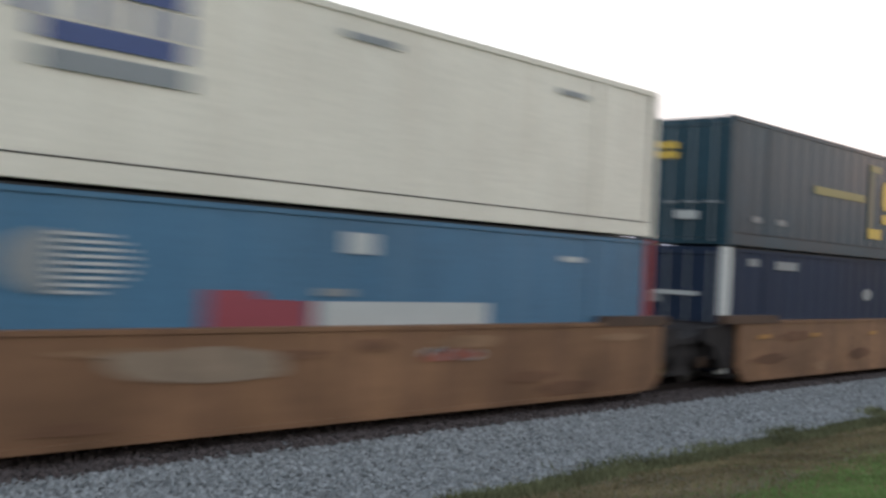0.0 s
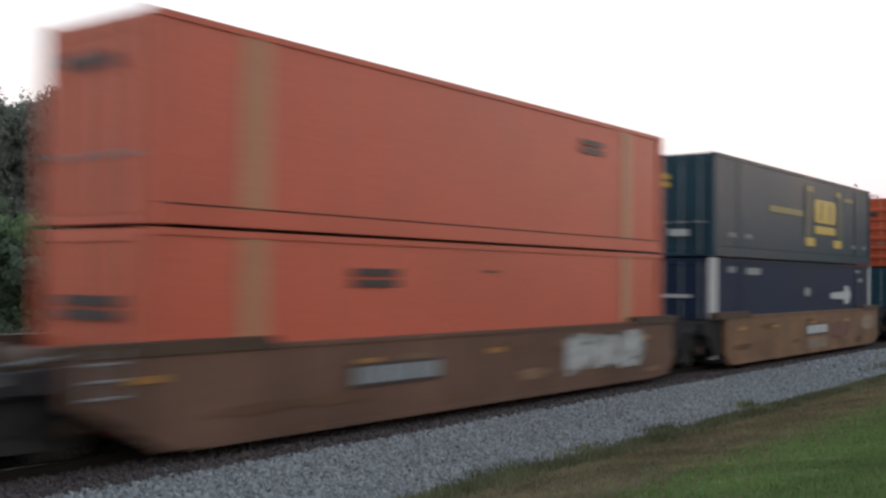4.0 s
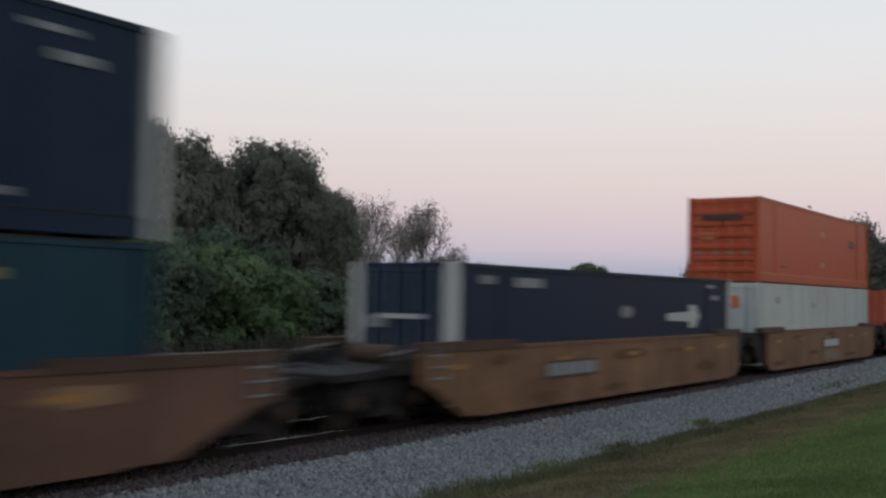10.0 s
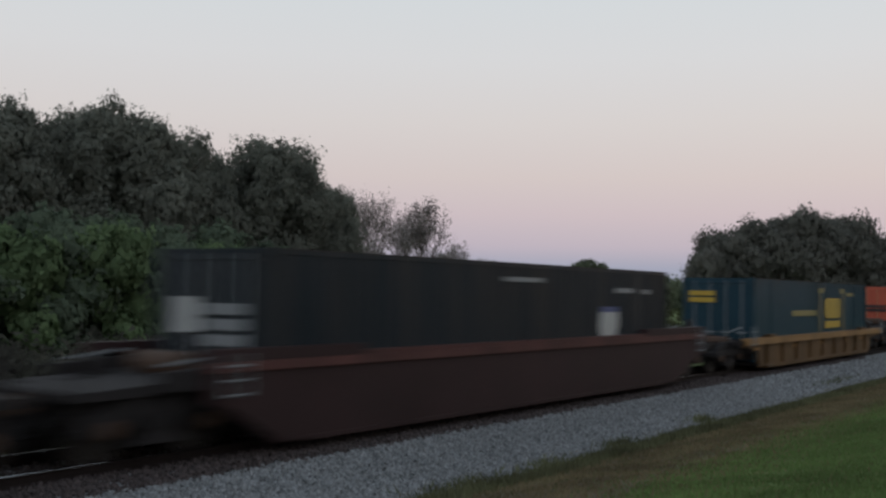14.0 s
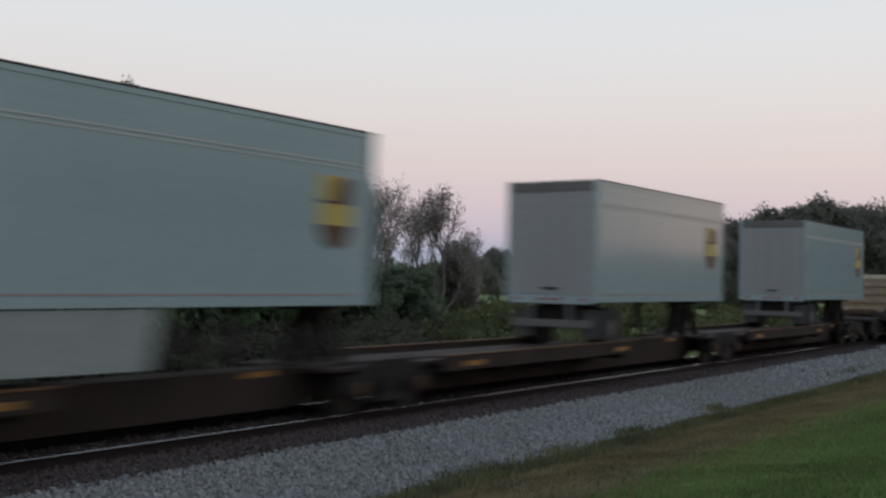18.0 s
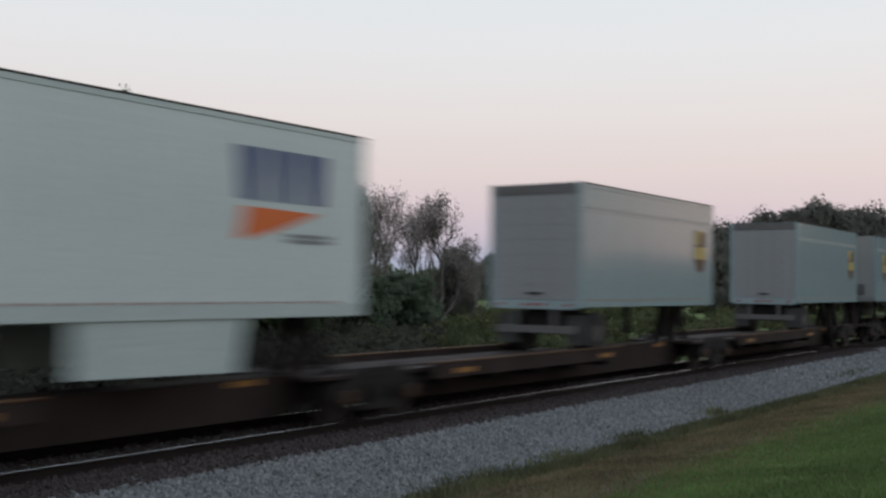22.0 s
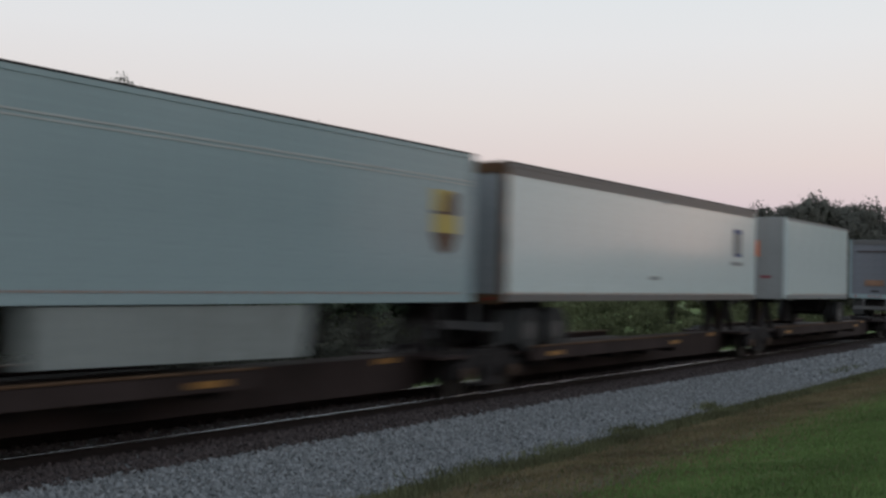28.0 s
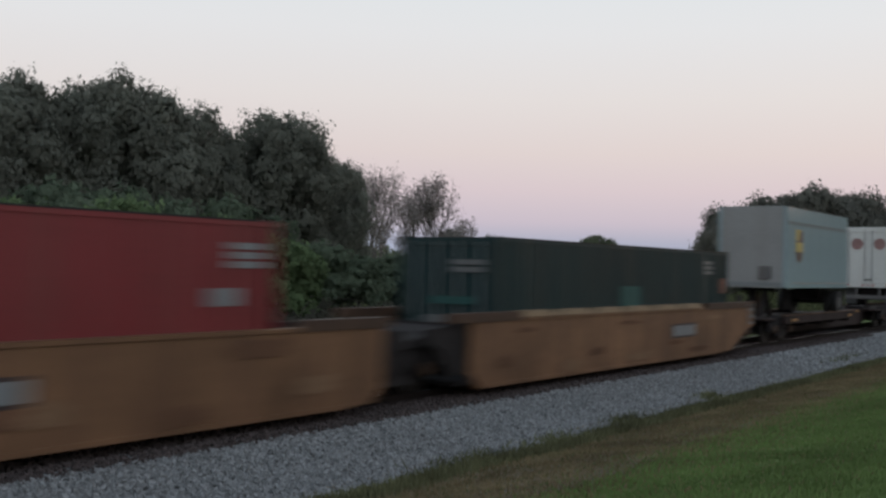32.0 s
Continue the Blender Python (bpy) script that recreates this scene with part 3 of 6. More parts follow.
def container(u, z, label, body, post=None, mid=None, door_ribs=False, ribs=(0.61, 0.012), group="containers", H=2.92, L=16.15, rail=None, groove="dark_line", door_mat=None):
    c = on_train(thing("container", label, "shipping container", group), u, z)
    post, rail = post or body, rail or body
    H = 3.015 if z > 1 else H
    mid = mid or body
    for s in (-1, 1):
        share("side_wall", ("sw", L, H, ribs, s), lambda: ribbed_wall(L, H, ribs[0], ribs[1], W - 0.035, s), body, c)
        share("bottom_rail", ("br", L, s), lambda: box(-L + 0.16, -0.16, s * W - 0.03, s * W + 0.03 if s < 0 else s * W, 0.02, 0.30, 0.01) if s > 0 else box(-L + 0.16, -0.16, -W, -W + 0.06, 0.02, 0.30, 0.01), rail, c)
        share("top_rail", ("tr", L, H, s), lambda: box(-L + 0.16, -0.16, min(s * W, s * (W - 0.06)), max(s * W, s * (W - 0.06)), H - 0.11, H - 0.01, 0.01), rail, c)
        for x in (-0.08, -L + 0.08):
            wide = 0.17 if x > -1 else 0.22
            share("corner_post", ("cp", H, s, wide), lambda: box(-wide / 2, wide / 2, min(s * W, s * (W - 0.2)) - 0.002, max(s * W, s * (W - 0.2)) + 0.002, 0.12, H - 0.12, 0.012), post, c, (x if x > -1 else -L + wide / 2, 0, 0))
            for zz in (0.06, H - 0.06):
                share("corner_casting", ("cc", s), lambda: box(-0.09, 0.09, min(s * W, s * (W - 0.17)) - 0.004, max(s * W, s * (W - 0.17)) + 0.004, -0.06, 0.06, 0.01), post, c, (-0.09 if x > -1 else -L + 0.09, 0, zz))
        for x in (-1.98, -L + 1.98):
            hw = 0.24 if mid == "orange_post" else 0.14
            share("stacking_post", ("sp", H, s, mid), lambda: box(-hw, hw, min(s * (W - 0.002), s * (W - 0.08)), max(s * (W - 0.002), s * (W - 0.08)), 0.16, H - 0.11, 0.008), mid, c, (x, 0, 0))
    share("rail_groove", ("groove", L, groove), lambda: box(-L + 0.19, -0.19, -W - 0.003, -W + 0.02, 0.302, 0.322 if groove != "orange_post" else 0.335), groove, c)
    # shade along the top edge painted in as a dark strip
    share("roof_edge", ("redge", L, H), lambda: box(-L + 0.18, -0.18, -W - 0.003, -W + 0.02, H - 0.034, H - 0.004), "dark_line" if body not in ("cream", "cream_white", "reefer", "orange") else rail, c)
    share("roof", ("rf", L, H), lambda: box(-L + 0.05, -0.05, -W + 0.06, W - 0.06, H - 0.05, H - 0.012), body, c)
    share("floor_pan", ("fp", L), lambda: box(-L + 0.05, -0.05, -W + 0.06, W - 0.06, 0.03, 0.12), "dark_steel", c)
    share("front_wall", ("fw", H), lambda: box(-0.07, -0.035, -W + 0.16, W - 0.16, 0.1, H - 0.1), body, c)
    share("door_header", ("dh", H, L), lambda: box(-L + 0.01, -L + 0.09, -W + 0.18, W - 0.18, H - 0.2, H - 0.02), rail, c)
    share("door_sill", ("ds", H, L), lambda: box(-L + 0.01, -L + 0.09, -W + 0.18, W - 0.18, 0.02, 0.16), rail, c)
    if z > 1:
        for x in (-1.98, -L + 1.98):
            for s in (-1, 1):
                share("twist_lock", "twist", lambda: box(-0.09, 0.09, -0.07, 0.07, -0.031, 0.02, 0.01), "dark_steel", c, (x, s * (W - 0.1), 0))
    for s in (-1, 1):
        def door():
            return box(-L + 0.03, -L + 0.07, 0.01 if s > 0 else -W + 0.19, W - 0.19 if s > 0 else -0.01, 0.17, H - 0.21)
        d = share("door", ("door", H, L, s), door, door_mat or body, c)
        if door_ribs:
            for i in range(6):
                share("door_rib", ("rib", L, s), lambda: prism([(-L - 0.035, 0.03), (-L - 0.035, 0.13), (-L + 0.032, 0.2), (-L + 0.032, 0.0)], 0.03 if s > 0 else -W + 0.22, W - 0.22 if s > 0 else -0.03), door_mat or body, d, (0, 0, 0.32 + i * (H - 0.75) / 5.5))
        for y in (0.28, 0.86):
            share("lock_rod", ("lr", H, L), lambda: rod((-L + 0.0, 0, 0.08), (-L + 0.0, 0, H - 0.1), 0.022), "grey_mark" if not body.startswith("orange") else "orange_post", d, (0, s * y, 0))
            share("door_handle", ("dhd", L), lambda: box(-L - 0.02, -L + 0.0, -0.19, 0.19, 0.98, 1.03, 0.006), "grey_mark", d, (0, s * y, 0))
    return c


FACE = -W - 0.001


def bars(c, x0, x1, z0, z1, n, material, name="lettering_bar", label="", y=FACE, gap=0.4):
    h = (z1 - z0) / (n + (n - 1) * gap)
    for i in range(n):
        flat(name, rect(x0, x1, z0 + i * h * (1 + gap), z0 + i * h * (1 + gap) + h), y, material, c, label)


def tail_bars(c, L, y0, y1, z0, z1, n, material, name="lettering_bar"):
    h = (z1 - z0) / (n + (n - 1) * 0.4)
    for i in range(n):
        a = z0 + i * h * 1.4
        part(name, box(-L - 0.032, -L - 0.026, y0, y1, a, a + h), material, c)


def csx_marks(c, dim=False):
    """Yellow railway emblem in brackets, name bar to its rear."""
    y, d = "yellow_mark", "dim_yellow"
    flat("emblem", [(-7.0, 1.42), (-4.85, 1.42), (-4.7, 1.55), (-4.7, 2.12), (-4.85, 2.25), (-7.0, 2.25), (-7.15, 2.12), (-7.15, 1.55)], FACE, y, c, "yellow railway emblem block")
    for x in (-6.5, -5.5):
        flat("emblem_cut", [(x, 1.5), (x + 0.13, 1.5), (x + 0.25, 2.16), (x + 0.12, 2.16)], FACE - 0.004, "csx_green", c)
    flat("emblem_bar", rect(-7.1, -4.75, 1.02, 1.3), FACE, y, c)
    for x, s in ((-8.1, 1), (-3.95, -1)):
        flat("bracket", rect(min(x, x + s * 0.38), max(x, x + s * 0.38), 0.87, 2.45), FACE, "dark_yellow", c, "faded yellow bracket")
        flat("bracket_foot", rect(min(x, x + s * 1.0), max(x, x + s * 1.0), 0.56, 0.85), FACE, y, c)
        flat("bracket_head", rect(min(x, x + s * 0.8), max(x, x + s * 0.8), 2.47, 2.66), FACE, d, c)
    flat("lettering_bar", rect(-11.7, -8.4, 1.55, 1.76), FACE, d, c)
    flat("lettering_bar", rect(-3.6, -2.5, 2.36, 2.5), FACE, d, c)
    for x in (-2.6, -1.15, -15.0, -13.7):
        bars(c, x, x + 0.4, 0.6, 0.74, 1, "grey_mark")
    tail_bars(c, 16.15, 0.1, 1.05, 2.05, 2.45, 2, "yellow_mark")
    tail_bars(c, 16.15, -0.5, 0.1, 0.6, 0.8, 1, "white_mark")


def emp_marks(c, dz=0.0, dx=0.0):
    """White arrow emblem, pale corner posts, small white bars."""
    g = "grey_mark"
    flat("arrow", [(x + dx, z + dz) for x, z in [(-5.25, 1.64), (-3.6, 1.6), (-3.6, 1.42), (-3.1, 1.42), (-2.75, 1.76), (-3.1, 2.1), (-3.6, 2.1), (-3.6, 1.9), (-5.25, 1.85)]], FACE, "white_mark", c, "white arrow emblem")
    flat("round_label", [(-7.95 + 0.36 * math.cos(a * 0.6283), 1.9 + dz * 0.7 + 0.17 * math.sin(a * 0.6283)) for a in range(10)], FACE, g, c)
    bars(c, -1.75, -1.15, 2.25, 2.4, 1, g)
    bars(c, -2.15, -1.5, 2.62, 2.72, 1, g)
    bars(c, -15.1, -14.6, 2.5, 2.68, 1, g)
    bars(c, -13.7, -12.5, 2.45, 2.66, 1, g)
    bars(c, -14.0, -12.8, 0.38, 0.52, 1, g)
    bars(c, -3.3, -2.4, 0.45, 0.56, 1, g)
    tail_bars(c, 16.15, -0.6, 0.6, 1.75, 1.85, 1, "white_mark")
    tail_bars(c, 16.15, 0.4, 0.95, 1.55, 1.8, 1, g)


def line_marks(c):
    """Striped round emblem, red and white name bars."""
    bars(c, -15.3, -14.65, 1.82, 2.18, 3, "grey_mark")
    bars(c, -15.3, -14.6, 1.38, 1.66, 1, "white_mark")
    flat("emblem_half", [(-12.9 + 0.72 * math.cos(a), 2.03 + 0.4 * math.sin(a)) for a in [radians(90 + 18 * i) for i in range(11)]], FACE, "grey_mark", c)
    for i in range(9):
        zz = 1.64 + i * 0.088
        half = 0.95 * math.sqrt(max(0.05, 1 - ((zz - 2.02) / 0.44) ** 2))
        flat("emblem_stripe", rect(-12.88, -12.88 + half, zz, zz + 0.04), FACE, "white_mark", c)
    flat("lettering_bar", [(-10.8, 1.14), (-9.0, 1.14), (-9.0, 1.58), (-9.9, 1.6), (-10.0, 1.72), (-10.8, 1.72)], FACE, "red_mark", c, "red name bar")
    bars(c, -8.9, -5.1, 1.14, 1.58, 1, "white_mark", label="white name bar")
    bars(c, -8.9, -8.25, 1.66, 1.77, 1, "grey_mark")
    bars(c, -8.4, -7.8, 2.3, 2.62, 1, "white_mark")
    bars(c, -3.1, -2.45, 2.36, 2.46, 1, "white_mark")
    tail_bars(c, 16.15, -0.7, 0.6, 1.82, 2.18, 3, "grey_mark")
    tail_bars(c, 16.15, -0.7, 0.6, 1.3, 1.66, 1, "white_mark")


def cream_marks(c, dz=0.0):
    z = 1.38 + dz
    bars(c, -13.5, -11.3, z + 0.66, z + 0.92, 1, "blue_mark", label="blue railway emblem bar")
    for x, w in ((-13.5, 0.3), (-12.7, 0.22), (-12.0, 0.18), (-11.5, 0.2)):
        flat("emblem", rect(x, x + w, z + 0.27, z + 0.62), FACE, "blue_mark", c)
    bars(c, -13.3, -11.3, z, z + 0.24, 1, "blue_mark")
    if dz:
        bars(c, -13.3, -11.2, z - 0.34, z - 0.1, 1, "grey_mark")
        bars(c, -8.6, -7.5, 2.55, 2.66, 1, "grey_mark")
        bars(c, -3.4, -2.5, 2.5, 2.6, 1, "grey_mark")
    bars(c, -15.3, -14.75, 1.6, 2.05, 4, "grey_mark")
    bars(c, -15.1, -14.85, 0.8, 0.95, 1, "grey_mark")
    if dz:
        tail_bars(c, 16.15, -0.5, 0.6, 2.0, 2.4, 2, "blue_mark")
        tail_bars(c, 16.15, -0.5, 0.6, 0.9, 1.2, 2, "grey_mark")
        part("rust_wash", box(-16.15 - 0.003, -16.15 + 0.02, -1.26, -0.72, 0.25, 2.75), "rust_cream", c, "rust-stained edge of the end")
        for y0, y1, z0, z1 in ((-1.2, -1.08, 0.7, 2.3), (-1.06, -0.98, 1.1, 2.0), (0.9, 1.0, 1.4, 2.4)):
            part("rust_stain", box(-16.15 - 0.006, -16.15 + 0.02, y0, y1, z0, z1), "rust_smear", c)
    else:
        tail_bars(c, 16.15, -0.6, 0.6, 2.26, 2.44, 2, "grey_mark")
        tail_bars(c, 16.15, -0.5, 0.5, 1.88, 2.06, 2, "grey_mark")
        tail_bars(c, 16.15, -0.6, 0.4, 1.58, 1.76, 1, "blue_mark")


def orange_marks(c, ribbed, upper=False):
    if ribbed:
        bars(c, -3.7, -2.6, 1.76, 2.08, 2, "dark_mark")
        bars(c, -8.2, -7.7, 2.0, 2.24, 1, "orange_post")
        bars(c, -8.2, -7.7, 0.73, 0.95, 1, "orange_post")
        bars(c, -13.6, -13.0, 0.56, 0.65, 1, "dark_mark")
        tail_bars(c, 16.15, -0.7, 0.75, 2.2, 2.45, 1, "dark_mark")
        tail_bars(c, 16.15, 0.35, 0.75, 1.5, 1.75, 1, "orange_post")
    elif upper:
        bars(c, -4.25, -3.2, 2.2, 2.52, 2, "dark_mark")
        tail_bars(c, 16.15, -0.5, 0.75, 2.3, 2.5, 1, "dark_mark")
    else:
        bars(c, -11.95, -10.75, 2.08, 2.4, 2, "dark_mark")
        bars(c, -8.1, -7.6, 2.36, 2.41, 1, "dark_mark")
        tail_bars(c, 16.15, -0.75, 0.75, 1.6, 1.95, 2, "dark_mark")


# ---- railway trucks and wheels ----
WHEELSETS = []


def wheelset_mesh():
    bm = bmesh.new()
    for s in (-1, 1):
        cyl(0.483, s * 0.70, s * 0.80, 28, bm=bm)
        cyl(0.51, s * 0.685, s * 0.705, 28, bm=bm)
        cyl(0.16, s * 0.80, s * 0.86, 14, bm=bm)
    cyl(0.09, -1.1, 1.1, 12, bm=bm)
    return bm


def truck(parent, x):
    t = share("truck", "bolster", lambda: box(-0.24, 0.24, -1.15, 1.15, 0.42, 0.88, 0.03), "dark_steel", parent, (x, 0, 0), "grimy cast-steel railway truck")
    for s in (-1, 1):
        share("side_frame", ("frame", s), lambda: prism([(-1.26, 0.40), (-1.26, 0.68), (-0.98, 0.76), (-0.58, 0.97), (0.58, 0.97), (0.98, 0.76), (1.26, 0.68), (1.26, 0.40),
                   (0.72, 0.40), (0.5, 0.58), (0.34, 0.70), (0.34, 0.32), (0.5, 0.22), (-0.5, 0.22), (-0.34, 0.32), (-0.34, 0.70), (-0.5, 0.58), (-0.72, 0.40)], *sorted((s * 0.93, s * 1.11))), "dark_steel", t)
    for s in (-1, 1):
        def springs():
            bm = bmesh.new()
            for dx in (-0.16, 0.0, 0.16):
                for k in range(6):
                    z = 0.28 + k * 0.055
                    bmesh.ops.create_cone(bm, cap_ends=True, segments=7, radius1=0.075, radius2=0.075, depth=0.03, matrix=Matrix.Translation((dx, s * 1.01, z)))
            return bm
        share("spring_nest", ("spring", s), springs, "rust_top", t)
    for dx in (-0.89, 0.89):
        w = share("wheelset", "wheelset", wheelset_mesh, "wheel_steel", t, (0, 0, 0), "worn steel wheels on an axle")
        w.matrix_parent_inverse = Matrix.Translation((dx, 0, 0.483))
        WHEELSETS.append(w)
        for s in (-1, 1):
            share("bearing_cap", ("cap", s), lambda: cyl(0.13, s * 1.08, s * 1.18, 14), "rust_top", t, (dx, 0, 0.483))
    return t


# ---- well cars: well front end wall at x = +0.48 (container front at x = 0) ----
SIDE = 1.52


def well_car(u, label, body, top="rust_top", front="joint", rear="joint", low=False, rim=None, graffiti=(), panels=(), hump=True, faded=(), smears=(), lugs=False, sheets=(), reflectors=True, L=16.15, ledge=False, marks=()):
    """front/rear: 'joint' ends at a shared truck (the rear one carries it), 'coupler' has a truck and a coupler of its own."""
    c = on_train(thing("well_car", label, "railway well car", "train of intermodal cars"), u)
    ztop = 1.0 if low else 1.36
    ea = 0.15 if front == "joint" else 2.3
    eb = -0.30 if rear == "joint" else 1.3
    a, b = ea, -L - eb
    key = (front, rear, low, L)
    sy = SIDE - 0.11 if low else SIDE
    for s in (-1, 1):
        y0, y1 = sorted((s * sy, s * (sy - 0.10)))
        right = [(a - 0.3, 0.05), (a, 0.33), (a, ztop)] if front == "joint" else [(a - 2.1, 0.05), (a - 0.55, 0.66), (a, 0.78), (a, ztop)]
        left = [(b, ztop), (b, 0.35), (b + 0.3, 0.05)] if rear == "joint" else [(b, ztop), (b, 0.78), (b + 0.4, 0.62), (b + 1.5, 0.05)]
        if low:
            right = [(a - 2.2, 0.05), (a - 2.0, 0.68), (a, 0.76), (a, ztop)]
            left = [(b, ztop), (b, 0.76), (b + 1.35, 0.68), (b + 1.55, 0.05)]
        share("side_sill", ("sill", s, key), lambda: prism(right + left, y0, y1), body, c)
        yr = sorted((s * (SIDE + 0.025), s * (SIDE - 0.22)))
        share("top_chord", ("chord", s, low, L), lambda: box(-L + 2.3, -2.0, yr[0], yr[1], ztop + 0.002, ztop + 0.07, 0.008), rim or body, c)
        share("bottom_chord", ("bchord", s, L), lambda: box(-L + 0.7, -0.7, min(s * (SIDE + 0.03), s * (SIDE - 0.2)), max(s * (SIDE + 0.03), s * (SIDE - 0.2)), 0.015, 0.10, 0.008), "flap" if body == "blue_well" else body, c)
        if hump:
            for x0, x1, sg in ((-2.0, max(a, 0.35), 1), (min(b, -L - 0.35), -L + 2.3, -1)):
                hp = [(x0 + (0.12 if sg > 0 else 0), ztop + 0.19), (x1 - (0 if sg > 0 else 0.12), ztop + 0.19), (x1, ztop + 0.004), (x0, ztop + 0.004)]
                share("raised_end_chord", ("hump", s, x0, x1, low, L), lambda: prism(hp, min(s * (SIDE + 0.03), s * (SIDE - 0.22)), max(s * (SIDE + 0.03), s * (SIDE - 0.22))), top, c)
        if low:
            for x0, x1 in ((-2.0, a), (b, -L + 2.3)):
                share("end_chord", ("echord", s, x0, L), lambda: box(x0, x1, yr[0], yr[1], ztop + 0.002, ztop + 0.07, 0.008), rim or body, c)
            for x in (-1.5, -L + 1.4):
                share("lashing_lug", ("lug", s), lambda: box(-0.4, 0.4, min(s * (SIDE + 0.02), s * (SIDE - 0.2)), max(s * (SIDE + 0.02), s * (SIDE - 0.2)), 1.075, 1.17, 0.02), body, c, (x, 0, 0))
        if lugs:
            for k in range(6):
                share("rim_lug", ("rimlug", s), lambda: prism([(-0.75, 1.432), (0.75, 1.432), (0.6, 1.56), (-0.6, 1.56)], *sorted((s * (SIDE + 0.028), s * (SIDE - 0.2)))), "lug_pale", c, (-3.0 - k * (L - 5.9) / 5, 0, 0))
        if ledge:
            share("rim_ledge", ("ledge", s, key), lambda: box(b, a, *sorted((s * (SIDE - 0.1), s * (SIDE + 0.055))), ztop - 0.16, ztop + 0.001, 0.012), rim or body, c)
        # upright stiffeners along the side
        for i in range(9 if low else 0):
            share("side_post", ("post", s, low), lambda: box(-0.05, 0.05, min(s * (sy + (0.10 if low else 0.018)), s * sy), max(s * (sy + (0.10 if low else 0.018)), s * sy), 0.15, ztop - 0.005, 0.005), body, c, (-0.9 - i * (L - 1.83) / 8, 0, 0))
    share("well_floor", ("wfloor", L), lambda: box(-L + 0.1, -0.1, -1.38, 1.38, 0.10, 0.19), "dark_steel", c)
    for x, s in ((0.06, 1), (-L - 0.06, -1)):
        share("end_bulkhead", ("bulk", s, low, L), lambda: box(min(x, x + s * 0.08), max(x, x + s * 0.08), -SIDE + 0.23, SIDE - 0.23, 0.3, ztop, 0.01), "dark_steel", c)
    for kind, x, s in ((front, 0.15, 1), (rear, -L - 0.15, -1)):
        out = 1.4 if kind == "joint" else 3.2
        for k in (-1, 1):
            yb = sorted((k * (SIDE - 0.13), k * (SIDE - 0.3)))
            if kind == "joint":
                share("end_bracket", ("ebrk", s, k, low, L), lambda: prism([(x - s * 0.45, 0.34), (x + s * 0.06, 0.34), (x + s * 0.5, 0.86), (x + s * 0.85, 0.98), (x + s * 0.85, ztop - 0.1), (x - s * 0.45, ztop - 0.004)][::s], *yb), "dark_steel", c)
            else:
                share("end_bolster", ("ebol", s, k, low, L), lambda: prism([(x - s * 0.1, 0.9), (x + s * 1.9, 0.98), (x + s * 1.9, ztop - 0.12), (x - s * 0.1, ztop - 0.004)][::s], *yb), "dark_steel", c)
        share("end_platform", ("plat", s, kind, low, L), lambda: prism([(x, ztop - 0.05), (x + s * 0.6, ztop - 0.22), (x + s * out, ztop - 0.34), (x + s * out, ztop - 0.46), (x, ztop - 0.42)][::s], -SIDE + 0.33, SIDE - 0.33), "dark_steel", c)
        share("draft_sill", ("draft", s, kind, L), lambda: box(min(x, x + s * out), max(x, x + s * out), -0.33, 0.33, 0.5, 0.86, 0.02), "dark_steel", c)
        if kind == "coupler":
            truck(c, x + s * 1.75)
            share("coupler", ("coup", s, L), lambda: prism([(x + s * out, 0.72), (x + s * out, 0.92), (x + s * (out + 0.24), 0.97), (x + s * (out + 0.24), 0.67)][::s], -0.16, 0.16), "rust_top", c, label="rusty steel coupler")
            for yy in (-0.95, 0.95):
                xl = x + s * (out - 0.1)
                lad = share("ladder", ("stile", low), lambda: rod((0, 0, 0.42), (0, 0, ztop + 0.1), 0.02), "dark_steel", c, (xl, yy - 0.22, 0))
                share("stile", ("stile", low), lambda: rod((0, 0, 0.42), (0, 0, ztop + 0.1), 0.02), "dark_steel", lad, (0, 0.44, 0))
                for k in range(4):
                    share("rung", "rung", lambda: rod((0, 0.0, 0.5), (0, 0.44, 0.5), 0.018), "dark_steel", lad, (0, 0, k * 0.24))
            for k in (-1, 1):
                xe = a - 0.45 if s > 0 else b + 0.45
                sl = share("side_ladder", ("sladder", k), lambda: rod((-0.22, k * (SIDE + 0.07), 0.82), (-0.22, k * (SIDE + 0.07), ztop + 0.12), 0.018), "grey_mark", c, (xe, 0, 0), "worn pale steel ladder on the side")
                share("stile", ("sstile", k), lambda: rod((0.22, k * (SIDE + 0.07), 0.82), (0.22, k * (SIDE + 0.07), ztop + 0.12), 0.018), "grey_mark", sl)
                for q in range(3):
                    share("rung", ("srung", k), lambda: rod((-0.22, k * (SIDE + 0.07), 0.86), (0.22, k * (SIDE + 0.07), 0.86), 0.02), "grey_mark", sl, (0, 0, q * 0.22))
                share("grab_iron", ("grab", k, s), lambda: rod((-s * 0.55, k * 1.12, ztop + 0.02), (s * 0.55, k * 1.12, ztop - 0.1), 0.02), "grey_mark", c, (x + s * 1.2, 0, 0.06))
            share("air_reservoir", ("reserv", s, low), lambda: cyl(0.2, -0.75, 0.35, 14), "rust_top", c, (x + s * 0.95, 0, ztop - 0.08), "rusty brown air reservoir on the end platform")
            share("brake_valve", ("valve", s, low), lambda: box(-0.17, 0.17, 0.5, 0.86, -0.1, 0.16, 0.03), "dark_steel", c, (x + s * 1.5, 0, ztop - 0.16))
            share("air_hose", ("hose", s, L), lambda: rod((x + s * (out - 0.1), -0.3, 0.7), (x + s * (out + 0.2), -0.34, 0.38), 0.03), "rubber", c)
